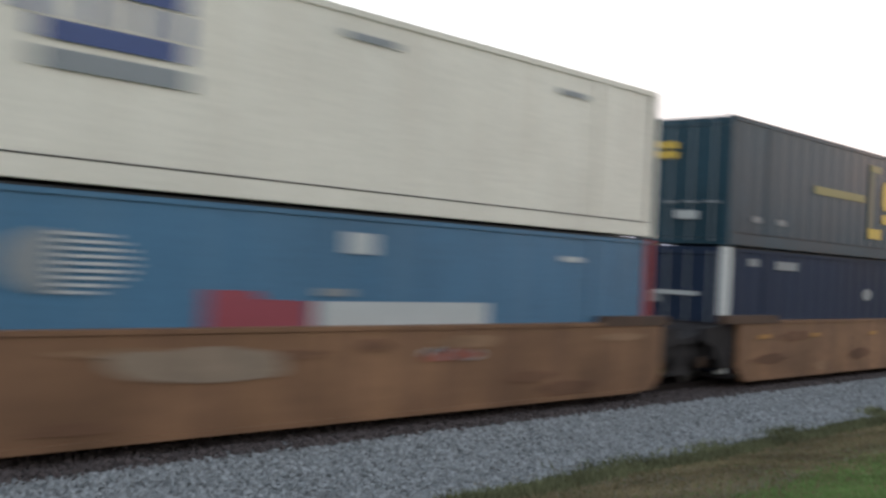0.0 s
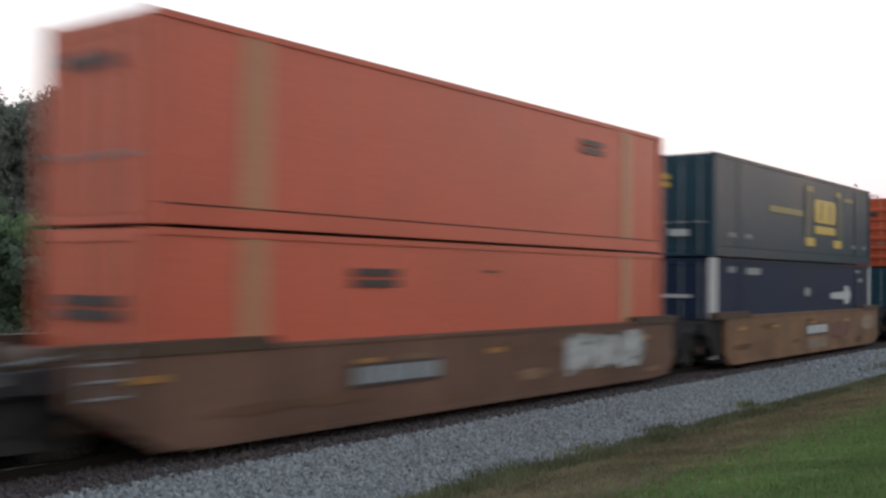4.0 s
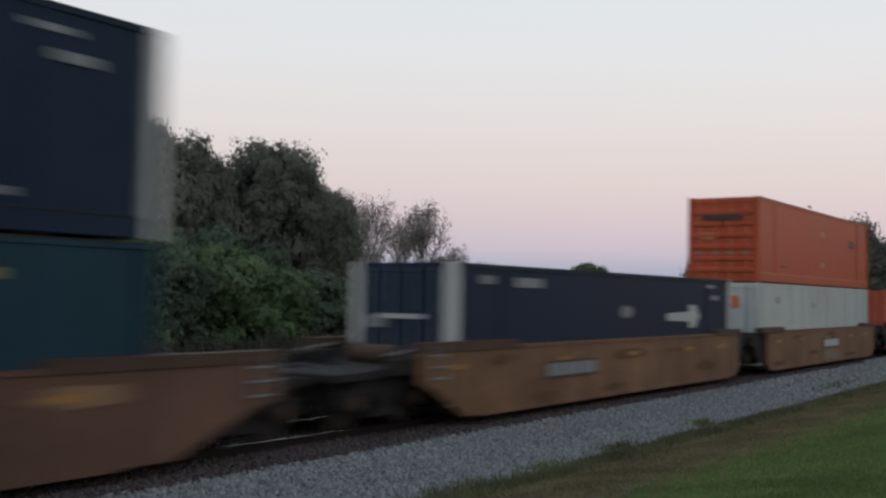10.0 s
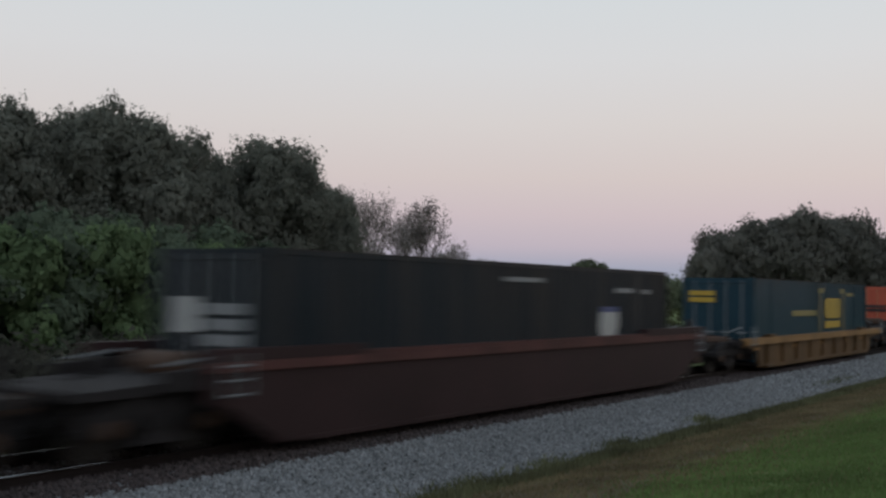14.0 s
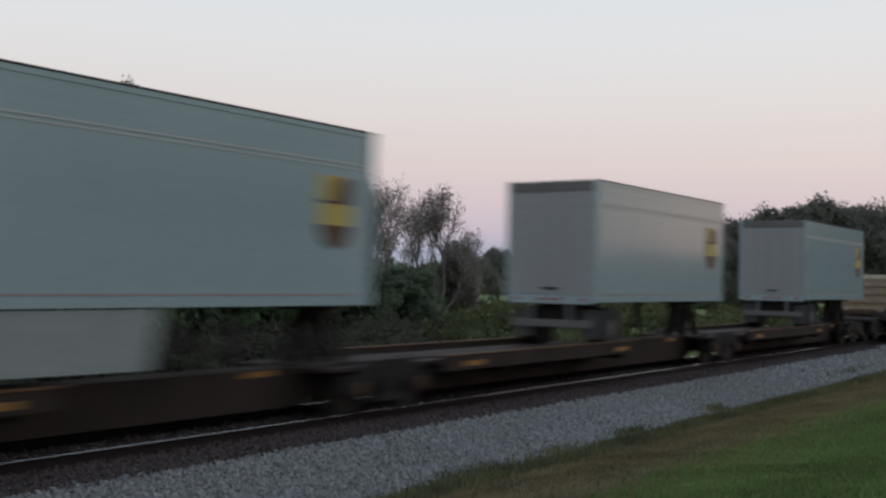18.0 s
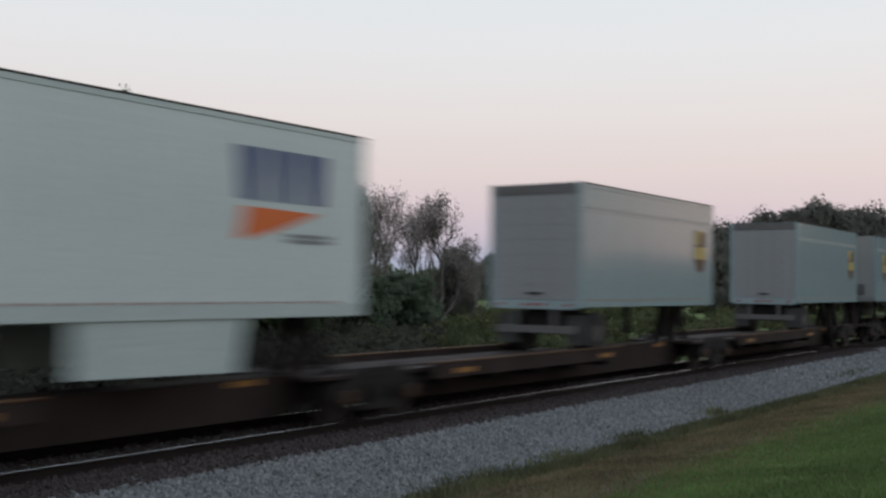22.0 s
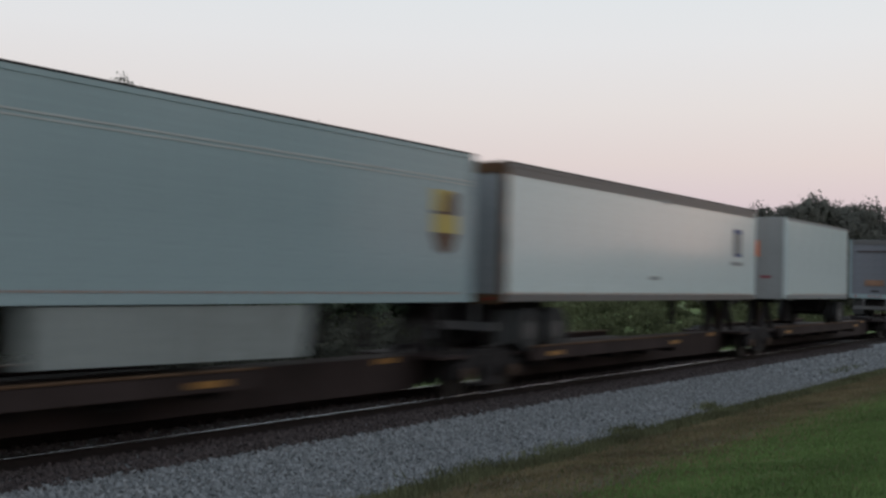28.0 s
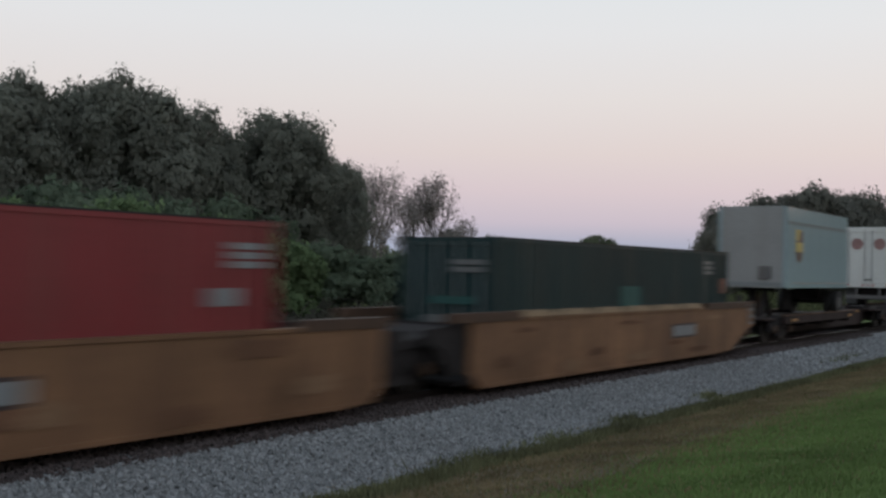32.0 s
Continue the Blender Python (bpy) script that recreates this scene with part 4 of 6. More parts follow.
            if s > 0:
                share("brake_wheel", ("bwheel", low), lambda: cyl(0.28, -0.02, 0.02, 18), "dark_steel", c, (x + out - 0.3, -0.75, ztop + 0.12))
        elif s < 0:
            truck(c, x - 1.45)
        share("cross_bearer", ("bear", s, L), lambda: box(min(x + s * 0.05, x + s * 0.5), max(x + s * 0.05, x + s * 0.5), -1.3, 1.3, 0.55, 0.9, 0.02), "dark_steel", c)
    for x in (-1.6, -4.2, -8.0, -11.8, -L + 1.55 if rear == "joint" else -L - 0.15) if reflectors else ():
        flat("reflector", rect(x - 0.28, x + 0.28, ztop - 0.36, ztop - 0.26), -sy - 0.019, "orange_mark", c)
    for x0, x1, material in panels:
        flat("panel_plate", rect(x0, x1, 0.62, 1.02), -SIDE - 0.022, "dark_mark", c)
        q = (x1 - x0 - 0.06) / 3
        for k in range(3):
            bars(c, x0 + 0.06 + k * q, x0 + (k + 1) * q, 0.68, 0.96, 1, material, y=-SIDE - 0.03)
        if material == "white_mark":
            flat("worn_pale_patch", rect(x0 + 0.1, x1 - 0.05, 0.16, 0.52), -SIDE - 0.022, "chalk", c)
    if body in ("tan", "brown"):
        r = random.Random(int(-u * 10))
        for k in range(9):
            cx, cz = -0.8 - (L - 1.55) * (k + r.random()) / 9, r.choice((0.25, 0.5, 1.05, 1.15))
            w, h = r.uniform(0.35, 1.1), r.uniform(0.07, 0.2)
            ring = [(cx + w * q * math.cos(t), min(1.33, max(0.12, cz + h * q * math.sin(t)))) for t, q in [(2 * math.pi * j / 14, r.uniform(0.6, 1)) for j in range(14)]]
            flat("grime_patch" if k % 3 else "bleached_patch", ring, -SIDE - 0.0172 - 0.0002 * k, "grime_patch" if k % 3 else "pale_patch", c, thick=0.0025)
    for items, material, nm in ((faded, "chalk", "worn_pale_patch"), (smears, "rust_smear", "rust_smear")):
        for x0, x1, z0, z1 in items:
            w, h = (x1 - x0) / 2, (z1 - z0) / 2
            r = random.Random(x0)
            flat(nm, [(x0 + w + w * q * math.cos(t), z0 + h + h * q * math.copysign(abs(math.sin(t)) ** 0.5, math.sin(t))) for t, q in [(2 * math.pi * j / 18, r.uniform(0.75, 1)) for j in range(18)]], -SIDE - 0.019, material, c)
    for k, (x0, x1, z0, z1, material) in enumerate(marks):
        flat("worn_mark", [(x0, z0), (x1 - 0.1, z0 + 0.02), (x1, z1 - 0.03), (x0 + 0.12, z1)], -SIDE - 0.0195 - 0.0008 * k, material, c, thick=0.003)
    for x0, x1, z0, z1, material in sheets:
        flat("painted_panel", [(x0, z0), (x1 + 0.35, z0), (x1 + 0.2, z0 + 0.3), (x1, z1), (x0, z1 - 0.03)], -SIDE - 0.022, material, c)
        r = random.Random(7)
        for k in range(13):
            cx, cz = x0 + 0.5 + (x1 - x0 - 0.9) * k / 12, (z0 + z1) / 2 + r.uniform(-0.28, 0.25)
            w, h = r.uniform(0.22, 0.55), r.uniform(0.035, 0.085)
            flat("paint_smear", [(cx + w * math.cos(a * 0.628), cz + h * math.sin(a * 0.628) + 0.05 * math.cos(a * 0.628)) for a in range(10)], -SIDE - 0.027, "brown" if k % 3 else "graf_teal", c, thick=0.002)
    for x0, x1, z0, z1, material, seed in graffiti:
        scribble(c, x0, x1, z0, z1, material, seed)
    return c


def scribble(c, x0, x1, z0, z1, material, seed):
    """Overlapping rounded spray-paint shapes; no letters."""
    r = random.Random(seed)
    n = max(3, int((x1 - x0) / 0.55))
    for i in range(n):
        cx = x0 + (x1 - x0) * (i + 0.5) / n
        w, h = (x1 - x0) / n * r.uniform(0.55, 0.85), (z1 - z0) * r.uniform(0.36, 0.5)
        cz = (z0 + z1) / 2 + r.uniform(-0.06, 0.06)
        k = 14
        pts = []
        for j in range(k):
            t = 2 * math.pi * j / k
            q = r.uniform(0.78, 1.05)
            pts.append((cx + w * q * math.copysign(abs(math.cos(t)) ** 0.6, math.cos(t)), cz + h * q * math.copysign(abs(math.sin(t)) ** 0.6, math.sin(t))))
        flat("graffiti_patch", pts, -SIDE - 0.020 - 0.0015 * i, material, c, thick=0.003)
        # outline arcs and drips over the fill
        y = -SIDE - 0.02 - 0.0015 * n - 0.004
        for k in range(3):
            a0, span = r.uniform(0, 6.28), r.uniform(1.2, 3.2)
            q, th = r.uniform(0.35, 0.9), r.uniform(0.03, 0.06)
            arc = [a0 + span * j / 7 for j in range(8)]
            ring = [(cx + w * q * math.cos(t), cz + h * q * math.sin(t)) for t in arc] + [(cx + (w * q + th) * math.cos(t), cz + (h * q + th) * math.sin(t)) for t in reversed(arc)]
            flat("graffiti_stroke", ring, y - 0.0006 * k, "dark_mark" if (k + i) % 3 else "graf_white" if material != "graf_white" else "graf_teal", c, thick=0.002)


# ---- trailers: front at x = 0, ground of the wheels at z = 0 ----
def trailer(u, L, label, body, band=True, door="grey_door", emblem=None, skirt=None, axles=2, gear=True, top=4.17, frame_mat=None, tape=True, skirt_mat="skirt_silver", flip=False, rub="white_mark", rear_mat=None, leaves_door=False, drop=0.0):
    """flip: the nose looks to the train's tail, so the far flank of the model faces the lawn."""
    DECK = 0.83
    frame_mat = frame_mat or (body if "silver" in body else "grey_mark")
    c = on_train(thing("semi_trailer", label, "truck trailer", "trailers on the spine cars"), u - L if flip else u, DECK, 180 if flip else 0)
    lo = 1.14
    zb = 3.57
    for s in (-1, 1):
        share("side_wall", ("tside", L, s, top), lambda: box(-L + 0.15, -0.15, *sorted((s * (W - 0.012), s * (W - 0.03))), lo + 0.16, top - 0.13), body, c)
        n = max(3, int(L / 1.22))
        st = (L - 0.30) / n
        for i in range(n):
            share("side_panel", ("tpanel", st, s, top), lambda: box(-st / 2 + 0.002, st / 2 - 0.002, *sorted((s * (W - 0.004), s * (W - 0.011))), lo + 0.161, top - 0.131), body, c, (-L + 0.15 + (i + 0.5) * st, 0, 0))
        share("bottom_rail", ("tbr", L, s, drop), lambda: box(-L + 0.02, -0.02, *sorted((s * (W + 0.006), s * (W - 0.05))), lo - drop, lo + 0.16, 0.01), frame_mat or "grey_mark", c)
        share("top_rail", ("ttr", L, s, top), lambda: box(-L + 0.02, -0.02, *sorted((s * (W + 0.004), s * (W - 0.05))), top - 0.13, top, 0.015), frame_mat or "grey_mark", c)
        if band:
            share("rub_rail", ("trub", L, s, top, zb), lambda: box(-L + 0.15, -0.15, *sorted((s * (W + 0.006), s * (W - 0.002))), zb, zb + 0.03), rub, c)
            share("rub_rail", ("trub2", L, s, top, zb), lambda: box(-L + 0.15, -0.15, *sorted((s * (W + 0.004), s * (W - 0.002))), zb - 0.07, zb - 0.045), rub, c)
        # dark strip stands for the shade under the roof lip
        share("roof_edge", ("tredge", L, s, top), lambda: box(-L + 0.02, -0.02, *sorted((s * (W + 0.007), s * (W - 0.03))), top - 0.032, top + 0.003), "dark_line", c)
        share("front_post", ("tfp", s, top), lambda: box(-0.15, 0, *sorted((s * W, s * (W - 0.15))), lo + 0.01, top - 0.01, 0.04), body, c)
        share("rear_post", ("trp", L, s, top), lambda: box(-L, -L + 0.15, *sorted((s * W, s * (W - 0.12))), lo - 0.02, top - 0.01, 0.01), rear_mat or frame_mat or "grey_mark", c)
    share("roof", ("troof", L, top), lambda: box(-L + 0.03, -0.03, -W + 0.05, W - 0.05, top - 0.03, top - 0.004), body, c)
    share("front_wall", ("tfront", top), lambda: box(-0.05, -0.01, -W + 0.15, W - 0.15, lo, top - 0.01), body if not flip else "nose_grey", c)
    if flip and emblem != "rental":
        share("nose_box", "tnose", lambda: box(-0.012, 0.07, 0.28, 0.74, lo + 0.32, lo + 0.80, 0.02), "dark_rail", c, label="dark connector box low on the nose")
        share("nose_rail", "tnoserail", lambda: box(-0.012, 0.012, -W + 0.16, W - 0.16, lo + 0.06, lo + 0.2, 0.005), "grey_mark", c)
    share("floor", ("tfloor", L), lambda: box(-L + 0.05, -0.05, -W + 0.06, W - 0.06, lo + 0.02, lo + 0.14), "dark_steel", c)
    share("rear_header", ("thead", L, top), lambda: box(-L - 0.004, -L + 0.1, -W + 0.12, W - 0.12, top - 0.26, top - 0.012, 0.01), rear_mat or ("dark_rail" if "silver" in body else frame_mat), c)
    share("rear_sill", ("trsill", L), lambda: box(-L - 0.01, -L + 0.1, -W + 0.12, W - 0.12, lo - 0.06, lo + 0.16, 0.01), rear_mat or frame_mat or "grey_mark", c)
    d = share("rear_door", ("trdoor", L, top), lambda: box(-L + 0.045, -L + 0.065, -W + 0.125, W - 0.125, lo + 0.165, top - 0.262), door, c)
    dh = (top - 0.26 - lo - 0.18) / 7
    if leaves_door:
        for s in (-1, 1):
            share("door_leaf", ("tleaf", L, s, top), lambda: box(-L + 0.02, -L + 0.046, *sorted((s * 0.012, s * (W - 0.13))), lo + 0.17, top - 0.27, 0.004), door, d)
            for yy in (0.18, 0.95):
                share("lock_rod", ("tlrod", L, top), lambda: rod((-L - 0.0, 0, lo + 0.1), (-L - 0.0, 0, top - 0.15), 0.02), "grey_mark", d, (0, s * yy, 0))
    for i in range(0 if leaves_door else 7):
        share("door_panel", ("trpan", L, top), lambda: box(-L + 0.02, -L + 0.046, -W + 0.13, W - 0.13, 0, dh - 0.004), door, d, (0, 0, lo + 0.17 + i * dh))
    share("door_latch", ("tlatch", L), lambda: box(-L - 0.02, -L + 0.02, -0.2, 0.2, lo + 0.3, lo + 0.36, 0.01), "dark_steel", d)
    for yy in (-0.95, 0.95, -0.25, 0.0, 0.25):
        share("tail_lamp", ("tlamp", L), lambda: box(-L - 0.02, -L - 0.008, -0.06, 0.06, lo + 0.02, lo + 0.09, 0.01), "lamp_red", c, (0, yy, 0))
    def bumper():
        bm = box(-L + 0.0, -L + 0.1, -1.1, 1.1, 0.50, 0.68)
        for yy in (-0.55, 0.55):
            box(-L + 0.01, -L + 0.09, yy - 0.05, yy + 0.05, 0.6, lo, bm=bm)
        return bm
    share("rear_bumper", ("tbump", L), bumper, "dark_rail", c, label="grey steel rear underride bumper")
    ax = [-L + 1.0] if axles == 1 else [-L + 1.25, -L + 2.5]
    share("bogie_frame", ("tbogie", L, axles), lambda: box(min(ax) - 0.6, max(ax) + 0.6, -0.55, 0.55, 0.62, lo, 0.02), "dark_steel", c)
    for x in ax:
        share("axle", "taxle", lambda: cyl(0.07, -1.15, 1.15, 10), "dark_steel", c, (x, 0, 0.5))
        for s in (-1, 1):
            for k in (0, 1):
                w = share("tyre", ("tyre", s, k), lambda: tyre_mesh(s * (1.12 - 0.31 * k)), "rubber", c, (x, 0, 0.5))
                if k == 0:
                    share("rim", ("rim", s), lambda: cyl(0.24, s * 1.13, s * 1.235, 18, r2=0.2), "rim", w)
        if x == ax[0]:
            for s in (-1, 1):
                share("mudflap", ("mf", s), lambda: box(-0.62, -0.6, *sorted((s * 0.68, s * 1.24)), 0.22, 0.95), "flap", c, (x, 0, 0))
    if gear:
        for s in (-1, 1):
            def leg():
                bm = box(-0.08, 0.08, s * 0.6 - 0.07, s * 0.6 + 0.07, 0.35, lo)
                box(-0.14, 0.14, s * 0.6 - 0.13, s * 0.6 + 0.13, 0.3, 0.35, bm=bm)
                return bm
            share("landing_leg", ("leg", s), leg, "dark_steel", c, (-2.6 if L > 10 else -2.1, 0, 0))
    if skirt:
        for s in (-1, 1):
            share("side_skirt", ("skirt", skirt, s, skirt_mat), lambda: prism([(skirt[0], 0.32), (skirt[1] - 0.15, 0.26), (skirt[1], lo - 0.02), (skirt[0], lo - 0.02)], *sorted((s * (W - 0.03), s * (W - 0.055)))), skirt_mat, c, label="pale plastic side skirt panel")
    if tape:
        n = int((L - 0.4) / 0.6)
        for i in range(n):
            x = -L + 0.25 + i * 0.6
            flat("reflective_tape", rect(x, x + 0.34, lo + 0.165, lo + 0.2), -W - 0.004 if not flip else W + 0.008, "tape_red", c)
    if emblem == "shield":
        shield(c, -1.05, 2.72 if top < 4.22 else 2.8)
        if L > 15:
            tail_bars(c, L, -0.45, 0.5, 1.75, 2.05, 1, "dull_orange", "tail_emblem")
            tail_bars(c, L, -0.9, 0.9, 3.5, 3.58, 1, "dark_mark", "door_seam")
    elif emblem == "shield_rear":
        shield(c, -1.55, 2.72, 1)
    elif emblem == "freight":
        for x in (-3.05, -2.33, -1.63):
            flat("emblem", [(x + 0.08, 2.92), (x + 0.5, 2.92), (x + 0.58, 3.75), (x, 3.75)], -W - 0.003, "blue_mark", c, "blue emblem block")
        flat("emblem_swoosh", [(-3.0, 2.28), (-2.9, 2.82), (-1.25, 2.78), (-2.1, 2.5)], -W - 0.004, "orange_logo", c, "orange wedge")
        bars(c, -1.95, -0.95, 2.28, 2.43, 2, "grey_mark", y=-W - 0.003)
        tail_bars(c, L, -0.45, 0.65, 3.2, 3.6, 1, "blue_mark", "emblem")
        part("emblem_swoosh", prism([(-L - 0.03, 2.95), (-L - 0.026, 2.95), (-L - 0.026, 3.12), (-L - 0.03, 3.12)], -0.2, 0.7), "orange_logo", c)
        tail_bars(c, L, -0.4, 0.35, 2.3, 2.5, 2, "blue_mark")
        tail_bars(c, L, -0.4, 0.35, 1.75, 2.1, 3, "grey_mark")
    elif emblem == "haulier":
        bars(c, -3.3, -1.4, 3.2, 3.42, 1, "yellow_mark", "emblem", "golden name bar")
        bars(c, -3.45, -1.4, 3.46, 3.6, 1, "blue_mark", "emblem")
        bars(c, -3.45, -1.3, 3.06, 3.17, 1, "blue_mark", "emblem")
        bars(c, -2.7, -1.3, 1.55, 1.62, 1, "dark_mark")
        tail_bars(c, L, -1.0, 1.1, 3.25, 3.72, 1, "dull_orange")
        tail_bars(c, L, 0.42, 0.98, 2.3, 2.72, 3, "dark_mark")
        tail_bars(c, L, -0.95, -0.1, 2.5, 2.62, 1, "rust_edge")
        tail_bars(c, L, -0.95, -0.35, 1.7, 2.25, 1, "dull_orange")
    elif emblem == "maker":
        for s in (-1, 1):
            share("upper_rail", ("tup", L, s), lambda: box(-L + 0.15, -0.15, *sorted((s * (W + 0.002), s * (W - 0.03))), top - 0.29, top - 0.131), "dark_rail", c)
            share("lower_band", ("tlow", L, s), lambda: box(-L + 0.15, -0.15, *sorted((s * (W + 0.001), s * (W - 0.003))), lo + 0.22, lo + 0.42), "bright_white", c, label="clean pale band along the foot of the wall")
        for k, zz in enumerate((1.5, 1.95, 2.4, 2.8, 3.3, 3.7)):
            flat("rust_spot", [(-L + 0.01, zz), (-L + 0.15, zz + 0.03), (-L + 0.13, zz + 0.24), (-L + 0.02, zz + 0.2)], -W - 0.003, "dull_orange" if k % 2 else "rust_edge", c)
        bars(c, -2.2, -1.4, 2.55, 3.4, 1, "grey_mark", "emblem")
        bars(c, -2.2, -1.4, 3.28, 3.42, 1, "blue_mark", "emblem", y=-W - 0.006)
        bars(c, -2.0, -1.4, 2.52, 2.64, 1, "blue_mark", "emblem", y=-W - 0.006)
        bars(c, -2.4, -1.3, 2.24, 2.36, 1, "grey_mark")
        bars(c, -8.6, -8.0, 1.7, 1.8, 1, "grey_mark")
        bars(c, -7.9, -7.4, 3.84, 3.94, 1, "grey_mark")
    elif emblem == "rental":
        part("emblem", box(0.0, 0.006, -0.75, 0.25, 2.7, 3.3), "orange_logo", c, "orange square")
        part("lettering_bar", box(0.0, 0.006, 0.3, 0.7, 1.9, 2.0), "red_mark", c)
    elif emblem == "rounds":
        for yy in (-0.55, 0.55):
            part("round_emblem", prism([(0.3 * math.cos(a * 0.3927), 0.3 * math.sin(a * 0.3927)) for a in range(16)], -0.002, 0.002), "pink_mark", c, "faded pink-red round emblem").matrix_basis = pose(-L + 0.015, yy, 3.3, 0, 0, 90)
        bars(c, -8.0, -7.5, 1.8, 1.95, 1, "grey_mark")
    return c


def tyre_mesh(yc):
    bm = bmesh.new()
    prof = [(0.28, -0.11), (0.44, -0.14), (0.49, -0.12), (0.5, -0.05), (0.5, 0.05), (0.49, 0.12), (0.44, 0.14), (0.28, 0.11)]
    n = 22
    rings = [[bm.verts.new((r * math.cos(2 * math.pi * i / n), yc + y, r * math.sin(2 * math.pi * i / n))) for r, y in prof] for i in range(n)]
    for i in range(n):
        a, b = rings[i], rings[(i + 1) % n]
        for j in range(len(prof) - 1):
            bm.faces.new((a[j], a[j + 1], b[j + 1], b[j]))
    bm.faces.new([r[0] for r in rings])
    bm.faces.new([r[-1] for r in rings][::-1])
    bmesh.ops.recalc_face_normals(bm, faces=bm.faces[:])
    return bm


def shield(c, x, z, s=-1):
    """A brown and yellow shield on the flank s: plain shapes, no letters."""
    w, y, e = 0.42, s * (W + 0.003) + (0.004 if s > 0 else 0), s * 0.004
    flat("shield", [(x - w, z + 0.6), (x + w, z + 0.6), (x + w, z - 0.25), (x + 0.25, z - 0.55), (x, z - 0.64), (x - 0.25, z - 0.55), (x - w, z - 0.25)], y, "brown_mark", c, "brown shield emblem")
    left = x + s * w
    flat("shield_top", [(left, z + 0.62), (x - s * 0.5 * w, z + 0.62), (x + s * 0.05 * w, z + 0.5), (x + s * 0.2 * w, z + 0.2), (left, z + 0.2)][::-s], y + e, "shield_yellow", c)
    flat("shield_band", rect(x - w, x + w, z - 0.22, z + 0.14), y + e, "shield_yellow", c)


# ---- spine cars carrying the trailers ----
def spine_unit(u, length, label, front="joint", rear="joint", hitch_x=-0.6, turned=False):
    c = on_train(thing("spine_car", label, "railway spine car", "spine cars"), u)
    L = length
    share("centre_sill", ("spsill", L), lambda: prism([(-0.3, 0.55), (-0.3, 0.86), (-L + 0.3, 0.86), (-L + 0.3, 0.55), (-L + 1.9, 0.18), (-1.9, 0.18)], -0.33, 0.33), "spine", c)
    d0, d1 = (-L + 7.2, -0.9) if turned else (-L + 1.5, -7.2)
    share("wheel_deck", ("spdeck", L, turned), lambda: box(d0, d1, -1.18, 1.18, 0.76, 0.826, 0.008), "deck", c, label="worn grey wheel deck")
    for s in (-1, 1):
        share("side_beam", ("spbeam", L, s, turned), lambda: box(d0 - 0.1, d1 + 0.1, *sorted((s * 1.19, s * 1.36)), 0.66, 0.955, 0.015), "spine", c)
        share("beam_cap", ("spcap", L, s, turned), lambda: box(d0 - 0.1, d1 + 0.1, *sorted((s * 1.18, s * 1.375)), 0.957, 0.982, 0.004), "rust_edge", c)
        for i in range(5):
            x = d0 + 0.5 + i * (d1 - d0 - 1.0) / 4
            share("outrigger", ("spout", s), lambda: prism([(-0.06, 0.0), (0.06, 0.0), (0.06, 0.25), (-0.06, 0.25)], *sorted((s * 0.33, s * 1.19))), "dark_steel", c, (x, 0, 0.51))
        for x in (d0 + 0.9, d1 - 0.9, -2.6 if not turned else d0 - 2.0):
            part("reflector", box(x - 0.3, x + 0.3, *sorted((s * 1.362, s * 1.368)) if d0 < x < d1 else sorted((s * 0.332, s * 0.338)), 0.74, 0.84), "orange_mark", c)
    h = share("hitch", "hitchplate", lambda: prism([(-0.85, 1.86), (-0.1, 1.86), (0.02, 1.95), (-0.97, 1.95)], -0.48, 0.48), "dark_steel", c, (hitch_x, 0, 0), "dark steel trailer hitch stand")
    for s in (-1, 1):
        share("strut", ("hstrut", s), lambda: prism([(-1.0, 0.86), (-0.8, 0.86), (-0.42, 1.87), (-0.56, 1.87)], *sorted((s * 0.16, s * 0.32))), "dark_steel", h)
        share("strut", ("hstrut2", s), lambda: prism([(0.05, 0.86), (0.22, 0.86), (-0.32, 1.87), (-0.44, 1.87)], *sorted((s * 0.16, s * 0.32))), "dark_steel", h)
    share("screw_post", "hpost", lambda: rod((-0.45, 0, 0.86), (-0.45, 0, 1.87), 0.06, 10), "rust_top", h)
    if hitch_x < -5:
        share("folded_hitch", "fhitch", lambda: box(-1.9, -0.5, -0.4, 0.4, 0.872, 1.02, 0.04), "dark_steel", c, (0, 0, 0) if not turned else (-7.4, 0, 0), "folded-down steel hitch")
    def end_plate():
        return box(-1.6, 0.0, -1.1, 1.1, 0.80, 0.87, 0.01)
    share("end_platform", "spend", end_plate, "spine", c, (-0.15, 0, 0))
    share("end_platform", "spend", end_plate, "spine", c, (-L + 1.6, 0, 0))
    truck(c, 0.0 if front == "joint" else -1.7)
    if front != "joint":
        share("coupler", "spcoup", lambda: box(-0.4, 0.35, -0.15, 0.15, 0.62, 0.88, 0.04), "rust_top", c)
    if rear != "joint":
        truck(c, -L + 1.7)
        share("coupler", ("spcoup2"), lambda: box(-0.35, 0.4, -0.15, 0.15, 0.62, 0.88, 0.04), "rust_top", c, (-L, 0, 0))
    return c


# ---- the setting: ground, ballast, track ----
def height(x, y):
    """Lie of the land across the line: lawn falling to the ballast toe, flat beyond the track."""
    if y < 9.0:
        return 0.80 - (y / 9.0) * 1.42 if y > -6 else 1.75
    return -0.62


